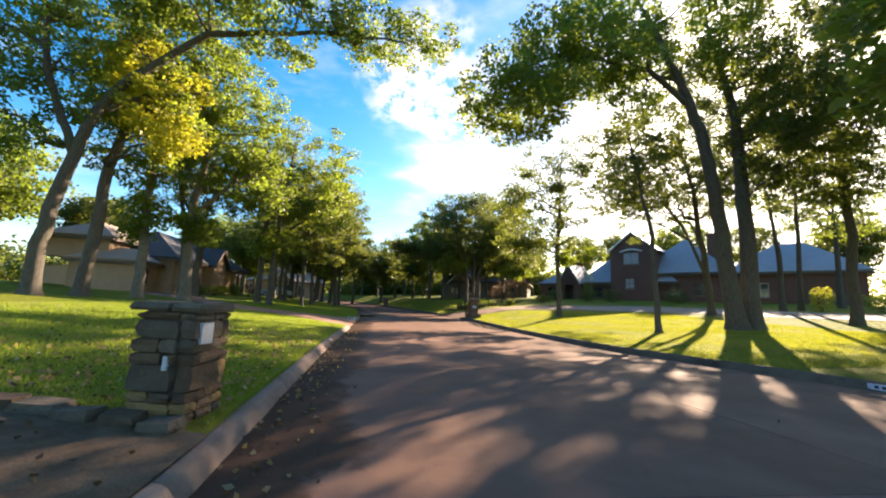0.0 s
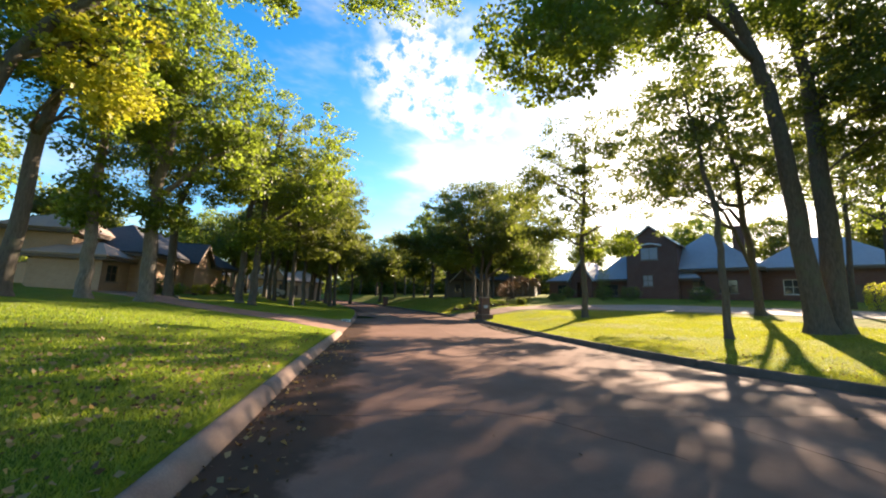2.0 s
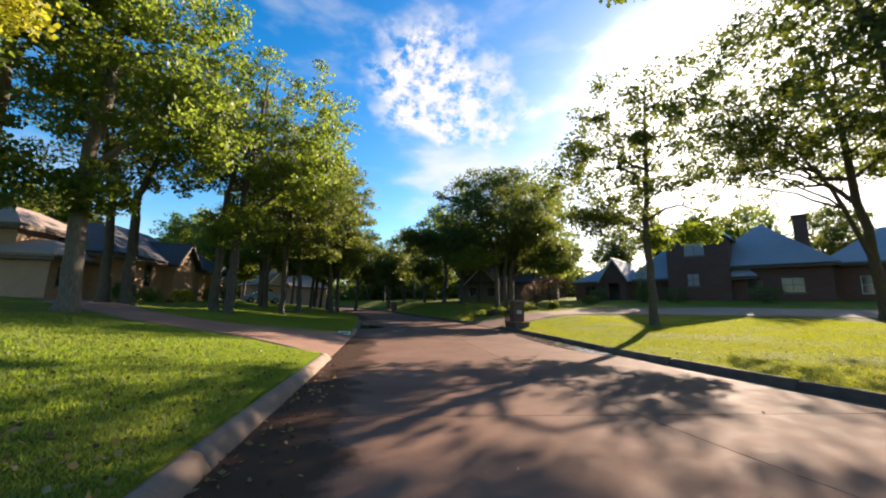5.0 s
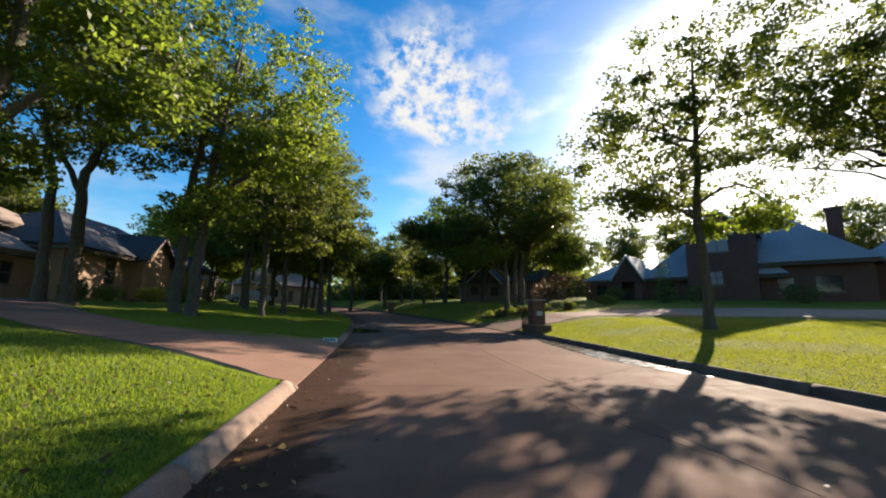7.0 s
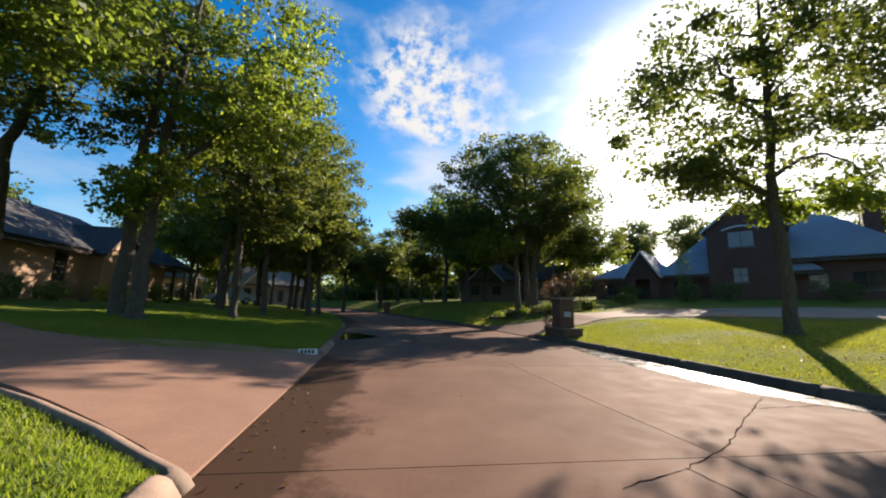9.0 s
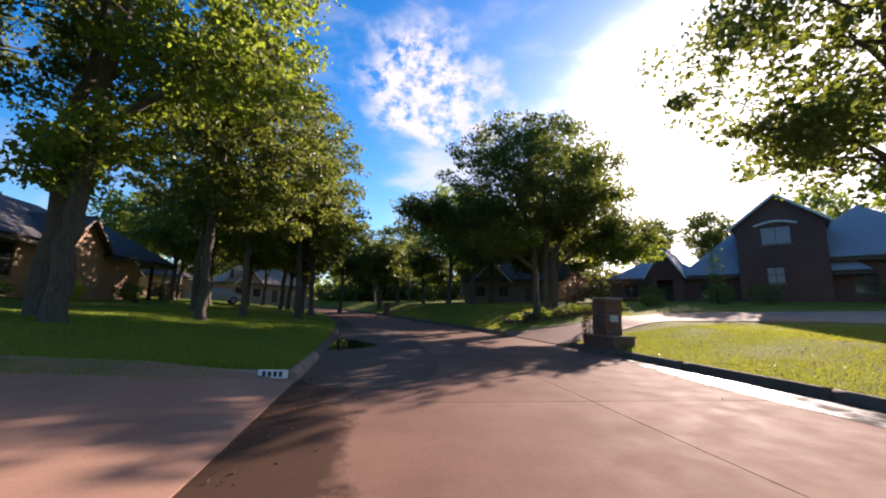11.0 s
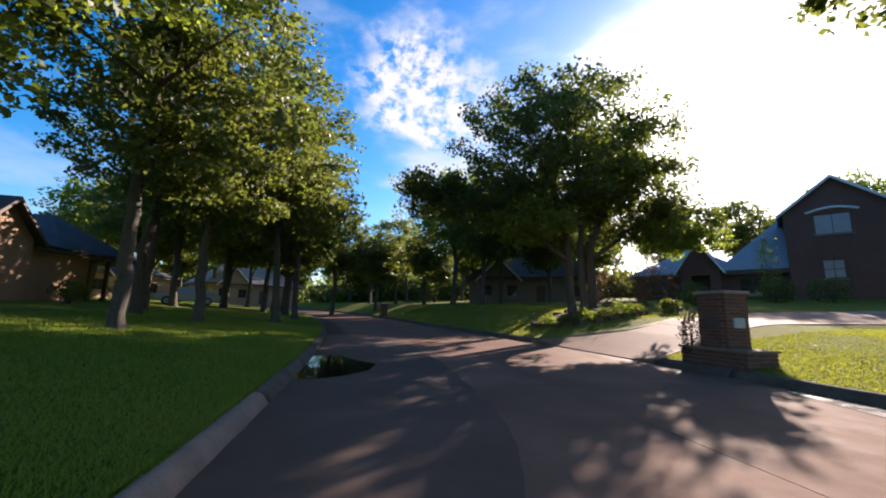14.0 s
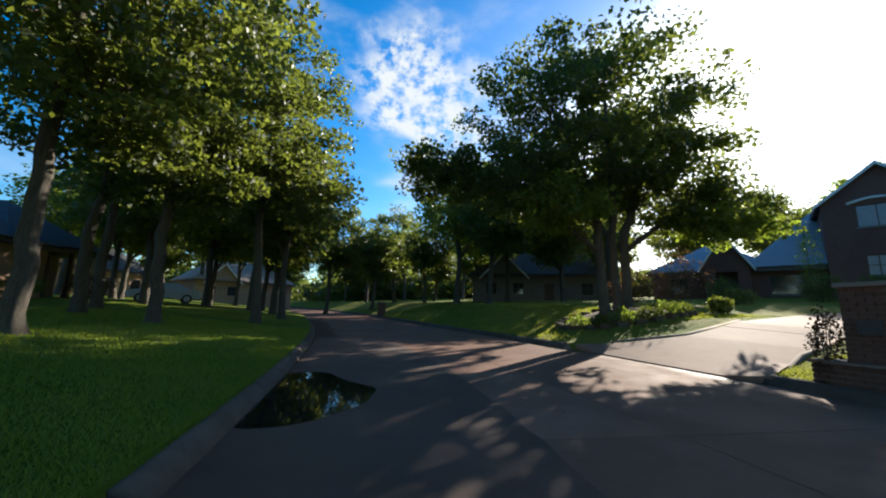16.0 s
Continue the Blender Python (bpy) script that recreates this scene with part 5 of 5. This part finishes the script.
brick_courses(east, 1.56, 0.85, -0.1, 0.42, BROWN_BRICK)
brick_courses(east, 0.68, 0.64, 0.475, 1.66, BROWN_BRICK)
for w, d, z0, z1, nm in ((1.64, .93, .42, .475, "plinth_cap"), (.78, .74, 1.66, 1.74, "cap_stone")):
    c = Acc()
    c.box((-w / 2, -d / 2, z0 + .003), (w / 2, d / 2, z1 - .002))
    soften(part(nm, c, PALE_CONC if nm == "cap_stone" else KERB_MAT, east), .012)
for turn in (0, 90):
    mb = Acc()
    mb.box((-.15, -.365 if turn == 0 else -.385, .92), (.15, -.32 if turn == 0 else -.34, 1.14))
    if turn == 0:
        part("mailbox_door", mb, METAL_DARK, east, "dark metal mailbox door")
    else:
        part("plaque", mb, METAL_GREY, east, "grey metal plaque", m=pose(0, 0, 0, 0, 0, 90))


def shrub(at, radii, n, mat, label, name="shrub", size=0.07, seed=1, category="shrub", stems=10):
    r2 = np.random.default_rng(seed)
    top = thing(name, (*at, land(*at)), label, category)
    d = r2.normal(size=(n, 3))
    d /= np.linalg.norm(d, axis=1)[:, None]
    lump = 1 + 0.25 * np.sin(d[:, 0] * 5 + seed) * np.cos(d[:, 1] * 4)
    p = d * np.array(radii) * (r2.uniform(.3, 1.05, n) ** .5 * lump)[:, None] + np.array([0, 0, radii[2]])
    p[:, 2] = np.maximum(p[:, 2], .03)
    ob = new("foliage", leaves_mesh("foliage", p, size, mat, r=r2))
    ob.parent = top
    st = Acc()
    for k in range(stems):
        q = p[r2.integers(n)]
        st.tube([Vector((q[0] * .15, q[1] * .15, -.05)), Vector((q[0] * .5, q[1] * .5, q[2] * .55)), Vector(q)], [.015, .01, .004], 5, False)
    part("stems", st, BARK, top)
    return top


shrub((2.2, 30.1), (.24, .24, .62), 900, LEAF_FALL, "dry climbing plant against a brick mailbox pillar", "climbing_plant", .06, 3, "plant")
bedm = thing("planting_bed", (3.7, 39.2, land(3.7, 39.2)), "raised planting bed round an oak's trunks", "planting bed")
mound = Acc()
for i in range(7):
    for k in range(20):
        w = 2 * math.pi * k / 20
        rad = (1 - i / 6)
        px, py = 2.6 * rad * math.cos(w), 1.7 * rad * math.sin(w)
        mound.v.append((px, py, land(3.7 + px, 39.2 + py) - land(3.7, 39.2) + .34 * (1 - rad ** 2.5) - .02))
for i in range(6):
    for k in range(20):
        a, b = i * 20 + k, i * 20 + (k + 1) % 20
        mound.f.append((a, b, b + 20, a + 20))
part("soil", mound, SOIL, bedm, smooth=True)
for k in range(26):
    w = 2 * math.pi * k / 26
    me = rough_stone(.42, .26, .24, 200 + k)
    me.materials.append([STONE_C, STONE_A][k % 2])
    part("stone", me, None, bedm, m=pose(2.65 * math.cos(w), 1.75 * math.sin(w), land(3.7 + 2.65 * math.cos(w), 39.2 + 1.75 * math.sin(w)) - land(3.7, 39.2) + .05, 0, 0, math.degrees(w) + 90))
for i, (x, y, s) in enumerate(((2.2, 38.1, .42), (3.0, 37.9, .5), (3.9, 37.8, .45), (4.8, 37.95, .5), (5.6, 38.4, .45), (1.5, 38.6, .4), (5.4, 39.6, .4))):
    shrub((x, y), (s, s, s * .62), 420, LEAF if i % 2 else LEAF_DEEP, "low leafy shrub in a planting bed", "shrub", .1, 20 + i)
for i, (x, y, rx, rz, mat, lab) in enumerate(((-22.6, 37.0, 1.0, .5, LEAF_GOLD, "low yellow-green shrub under a house window"), (-22.2, 33.0, .8, .45, LEAF, "low shrub by a brick wall"), (-24.6, 43.6, .9, .6, LEAF_OLIVE, "clipped shrub by a porch"), (-24.8, 47.6, 1.1, .8, LEAF_FALL, "rust-coloured bush at a house corner"), (-22.0, 30.6, .7, .6, LEAF_DEEP, "dark shrub by a brick wall"),
                                                 (30.5, 27.5, .9, 1.0, LEAF_GOLD, "bright yellow-green bush by the driveway"), (34.0, 26.5, 1.1, .7, LEAF, "round green bush by the driveway"), (9.6, 44.6, 1.9, 1.6, LEAF_FALL, "large rusty-leaved bush at the house's end"), (7.6, 45.4, 1.2, 1.2, LEAF_FALL, "rusty-leaved bush near the driveway"), (12.8, 44.0, 1.0, .45, LEAF_DEEP, "clipped dark shrub by the driveway"), (7.6, 38.9, .5, .35, LEAF_DEEP, "small shrub at the driveway's edge"), (18.6, 44.6, 1.2, .8, LEAF_DEEP, "dark evergreen shrub against a brick house"), (21.2, 43.6, 1.3, .8, LEAF_DEEP, "dark evergreen shrub against a brick house"), (26.6, 39.6, 1.3, .8, LEAF_DEEP, "dark evergreen shrub against a brick house"), (15.8, 48.6, 1.0, .8, LEAF_DEEP, "dark evergreen shrub against a brick house"), (19.0, 45.4, .7, 2.4, LEAF_OLIVE, "tall slender shrub against a brick house"))):
    shrub((x, y), (rx, rx * .8, rz), int(500 + 500 * rx), mat, lab, "bush", .13, 50 + i)

far_box = thing("mailbox_pillar", (-8.6, 60.5, land(-8.6, 60.5) - .05), "small dark brick mailbox pillar at the street's bend", "pillar", turn=25)
fb = Acc()
fb.box((-.3, -.3, 0), (.3, .3, 1.25))
part("shaft", fb, WALL_RED, far_box)
fc = Acc()
fc.box((-.36, -.36, 1.253), (.36, .36, 1.34))
soften(part("cap_stone", fc, PALE_CONC, far_box), .02)
for i, (x, y, s) in enumerate(((-17.6, 26.2, .2), (-21.3, 33.8, .26), (-20.9, 39.4, .22))):
    me = rough_stone(s * 1.4, s, s * .8, 300 + i)
    me.materials.append(STONE_C)
    tagged(new("garden_stone", me), "pale rough stone lying on the lawn", "stone").matrix_basis = pose(x, y, land(x, y) + s * .25, 0, 5, 40 * i)

# ---- kerb plate, parked car ----
plate = thing("kerb_plate", (-6.05, 23.33, 0.16), "painted white kerb plate with worn black marks", "sign", turn=4)
pp = Acc()
pp.box((-.24, -.012, -.06), (.24, .012, .08))
part("board", pp, PLATE_MAT, plate)
for k in range(4):
    ib = Acc()
    ib.box((-.17 + .09 * k, -.018, -.03), (-.115 + .09 * k, -.0125, .055))
    part("bar", ib, INK, plate)
east_plate = thing("kerb_plate", (right_x(5.2) - .055, 5.2, 0.075), "pale blue painted kerb plate with worn marks", "sign", turn=-75)
pp = Acc()
pp.box((-.3, -.012, -.045), (.3, .03, .06))
part("board", pp, PLATE_BLUE, east_plate)
for k in range(4):
    ib = Acc()
    ib.box((-.2 + .11 * k, -.018, -.02), (-.14 + .11 * k, -.0125, .04))
    part("bar", ib, INK, east_plate)
apron = thing("kerb_return", (0, 0, 0), "low concrete kerb edging a driveway's mouth", "kerb", kind="structure")
kerb_piece(apron, [(-9.4, 22.15, land(-9.4, 22.15) - .1), (-8.0, 22.9, land(-8, 22.9) - .12), (-6.9, 23.25, land(-6.9, 23.25) - .12), (-6.2, 23.36, .04), (-5.78, 23.5, .03)], .2)
kerb_piece(apron, [(left_x(16.36), 16.36, 0), (-4.66, 16.5, 0), (-4.78, 16.64, .0), (-5.2, 16.9, .01), (-5.8, 17.2, land(-5.8, 17.3) - .03), (-6.9, 17.68, land(-6.9, 17.68) - .06), (-8.6, 18.33, land(-8.6, 18.33) - .07)], .12, .1)
kerb_piece(apron, [(1.88, 30.55, road_z(30.6)), (2.02, 31.0, road_z(31.0)), (2.55, 31.4, land(2.55, 31.4) - .13), (3.5, 31.95, land(3.5, 31.95) - .1), (5, 32.55, land(5, 32.55) - .1)][::-1], .2)
kerb_piece(apron, [(.1, 36.45, road_z(36.4)), (.5, 36.15, road_z(36.1)), (1.6, 35.65, land(1.6, 35.65) - .1), (3.4, 34.95, land(3.4, 34.95) - .1), (5.9, 35.9, land(5.9, 35.9) - .1)], .2)


def parked_car(at, turn, label):
    car = thing("car", (*at, land(*at) + .02), label, "car", turn=turn)
    prof = [(-2.15, .35), (-2.2, .62), (-2.1, .85), (-1.2, .98), (-.55, 1.42), (.75, 1.46), (1.45, 1.02), (2.1, .92), (2.22, .6), (2.18, .35)]
    bm = bmesh.new()
    ringa = [bm.verts.new((x, -.86 + (.16 if z > 1.1 else 0), z)) for x, z in prof]
    ringb = [bm.verts.new((x, .86 - (.16 if z > 1.1 else 0), z)) for x, z in prof]
    bm.faces.new(ringa[::-1])
    bm.faces.new(ringb)
    for i in range(len(prof)):
        j = (i + 1) % len(prof)
        bm.faces.new((ringa[i], ringa[j], ringb[j], ringb[i]))
    bmesh.ops.recalc_face_normals(bm, faces=bm.faces[:])
    me = bpy.data.meshes.new("body")
    bm.to_mesh(me)
    bm.free()
    me.materials.append(CAR_PAINT)
    body = soften(part("body", me, None, car), .07, 3)
    for s in (-1, 1):
        g = Acc()
        y = s * .73
        g.poly([(-1.0, y * 1.09, 1.02), (1.25, y * 1.09, 1.05), (.7, y * .985, 1.38), (-.5, y * .985, 1.36)])
        part("side_window", g, GLASS, body)
        lamp = Acc()
        lamp.box((2.05, s * .6 - .18, .68), (2.21, s * .6 + .18, .82))
        part("headlight", lamp, PLATE_MAT, body)
    for a, b in (((1.38, 1.08), (.82, 1.42)), ((-1.12, 1.03), (-.62, 1.38))):
        g = Acc()
        d = .03 if a[0] > 0 else -.03
        g.poly([(a[0] + d, -.68, a[1]), (a[0] + d, .68, a[1]), (b[0] + d, .6, b[1]), (b[0] + d, -.6, b[1])])
        part("windscreen" if a[0] > 0 else "rear_window", g, GLASS, body)
    for x in (-1.35, 1.35):
        for s in (-1, 1):
            t = Acc()
            t.tube([Vector((x, s * .68, .33)), Vector((x, s * .88, .33))], [.33, .33], 18)
            wh = part("wheel", t, RUBBER, car)
            q = Acc()
            q.tube([Vector((x, s * .87, .33)), Vector((x, s * .895, .33))], [.21, .19], 14)
            part("rim", q, METAL_GREY, wh)
    return car


parked_car((-23.6, 52.5), 35, "silver-blue saloon car parked beyond the trees")
parked_car((-37, 92), 100, "silver car parked at the street's far end")

# ---- litter and grass ----
LEAF_TAN = leaf_material("dry_tan_leaf", (0.24, 0.15, 0.06), (0.42, 0.29, 0.13), (0.40, 0.27, 0.09))


def scatter_leaves(name, pts, size, mat, label, seed):
    r2 = np.random.default_rng(seed)
    return tagged(new(name, leaves_mesh(name, pts, size, mat, flat=-.25, r=r2)), label, "fallen leaves", kind="stuff")


r3 = np.random.default_rng(12)
pts = []
for _ in range(800):
    y = r3.uniform(-1, 24)
    if DRIVE_L[0] < y < DRIVE_L[1] and r3.uniform() < .7:
        continue
    x = left_x(y) + abs(r3.normal()) * .35 + .05
    pts.append((x, y, road_z(y) + .015))
for _ in range(60):
    y = r3.uniform(0, 40)
    x = r3.uniform(left_x(y), right_x(y))
    pts.append((x, y, road_z(y) + .015))
scatter_leaves("gutter_leaves", np.array(pts), .045, LEAF_FALL, "brown fallen leaves in the gutter", 1)
pts = []
for _ in range(1500):
    y = r3.uniform(0, 16)
    x = left_x(y) - .3 - abs(r3.normal()) * 3.2
    pts.append((x, y, land(x, y) + .05))
for _ in range(500):
    y = r3.uniform(8, 30)
    x = right_x(y) + .3 + abs(r3.normal()) * 3
    pts.append((x, y, land(x, y) + .04))
tan_pts = []
for _ in range(900):
    y = r3.uniform(1.9, 10)
    x = left_x(y) - .2 - abs(r3.normal()) * 2.2
    tan_pts.append((x, y, land(x, y) + .05))
for _ in range(160):
    y = r3.uniform(0, 14)
    x = left_x(y) + .08 + abs(r3.normal()) * .3
    tan_pts.append((x, y, road_z(y) + .018))
scatter_leaves("lawn_leaves", np.array(tan_pts), .075, LEAF_TAN, "dry tan leaves on the lawn and in the gutter", 3)
scatter_leaves("lawn_leaves", np.array(pts), .055, LEAF_FALL, "brown fallen leaves on the lawn", 2)


def on_drive(x, y):
    near = np.interp(-x, [4.5, 5.4, 6.8, 8.6, 12, 15.6, 22], [16.5, 16.75, 17.3, 18.0, 19.2, 21.3, 25.6])
    far = np.interp(-x, [5.7, 6.3, 7.2, 8.4, 11.5, 14.8, 20.5], [23.75, 23.0, 22.0, 21.4, 21.9, 23.7, 28])
    return near - .1 < y < far + .1


def blades(name, n, place, label, seed, h=(.035, .075), w=.006, mat=BLADE):
    """Grass as thin bent blades in one mesh; blades grow wider with their distance from the street."""
    r2 = np.random.default_rng(seed)
    P = []
    while len(P) < n:
        x, y, s = place(r2)
        if x is None:
            continue
        P.append((x, y, land(x, y) - .008, s))
    P = np.array(P)
    a = r2.uniform(0, 2 * np.pi, n)
    H = r2.uniform(*h, n) * (0.7 + .3 * P[:, 3])
    W = w * r2.uniform(.7, 1.4, n) * P[:, 3]
    lean = r2.normal(size=(n, 2)) * .45 * H[:, None]
    dx, dy = np.cos(a) * W, np.sin(a) * W
    v = np.empty((n, 3, 3), np.float32)
    v[:, 0] = np.stack([P[:, 0] - dx, P[:, 1] - dy, P[:, 2]], 1)
    v[:, 1] = np.stack([P[:, 0] + dx, P[:, 1] + dy, P[:, 2]], 1)
    v[:, 2] = np.stack([P[:, 0] + lean[:, 0], P[:, 1] + lean[:, 1], P[:, 2] + H], 1)
    me = bpy.data.meshes.new(name)
    me.vertices.add(3 * n)
    me.vertices.foreach_set("co", v.ravel())
    me.loops.add(3 * n)
    me.loops.foreach_set("vertex_index", np.arange(3 * n, dtype=np.int32))
    me.polygons.add(n)
    me.polygons.foreach_set("loop_start", np.arange(0, 3 * n, 3, dtype=np.int32))
    me.materials.append(mat)
    me.update(calc_edges=True)
    return tagged(new(name, me), label, "grass", kind="stuff")


def west_near(r2):
    y = r2.uniform(0.2, 18.6)
    o = .2 + r2.uniform(0, 1) ** 1.6 * 9
    x = left_x(y) - o
    if y > np.interp(-x, [4.5, 5.2, 5.8, 6.9, 8.6, 12], [16.2, 16.75, 17.05, 17.5, 18.15, 19.2]):
        return None, 0, 0
    if y < 1.9 and x > -6.2 and y < 1.7:
        return None, 0, 0
    return x, y, 1 + o * .25


def west_far(r2):
    y = 21.5 + 18.5 * r2.uniform(0, 1) ** 1.5
    o = .2 + r2.uniform(0, 1) ** 1.6 * 9
    x = left_x(y) - o
    if on_drive(x, y):
        return None, 0, 0
    return x, y, 1.0 + o * .25 + max(0, y - 26) * .06


def east_near(r2):
    y = r2.uniform(7, 31.5)
    o = .2 + r2.uniform(0, 1) ** 1.3 * 14
    x = right_x(y) + o
    if y > 31.6 - .45 * max(0, x - 8) - .012 * max(0, x - 8) ** 2 * 2:
        return None, 0, 0
    return x, y, 1.5 + o * .1


def east_far(r2):
    y = r2.uniform(37.0, 60)
    o = .2 + r2.uniform(0, 1) * 8
    return right_x(y) + o, y, 3.5


blades("grass", 180000, west_near, "mown grass with yellowing patches", 1, h=(.025, .055))
blades("grass", 150000, west_far, "shaded mown grass", 2, h=(.025, .06))
blades("grass", 170000, east_near, "sunlit mown grass, dry in places", 3, h=(.02, .045), mat=BLADE_DRY_BACKLIT)
blades("grass", 30000, east_far, "sunlit mown grass, dry in places", 4, h=(.025, .05), mat=BLADE_DRY_BACKLIT)
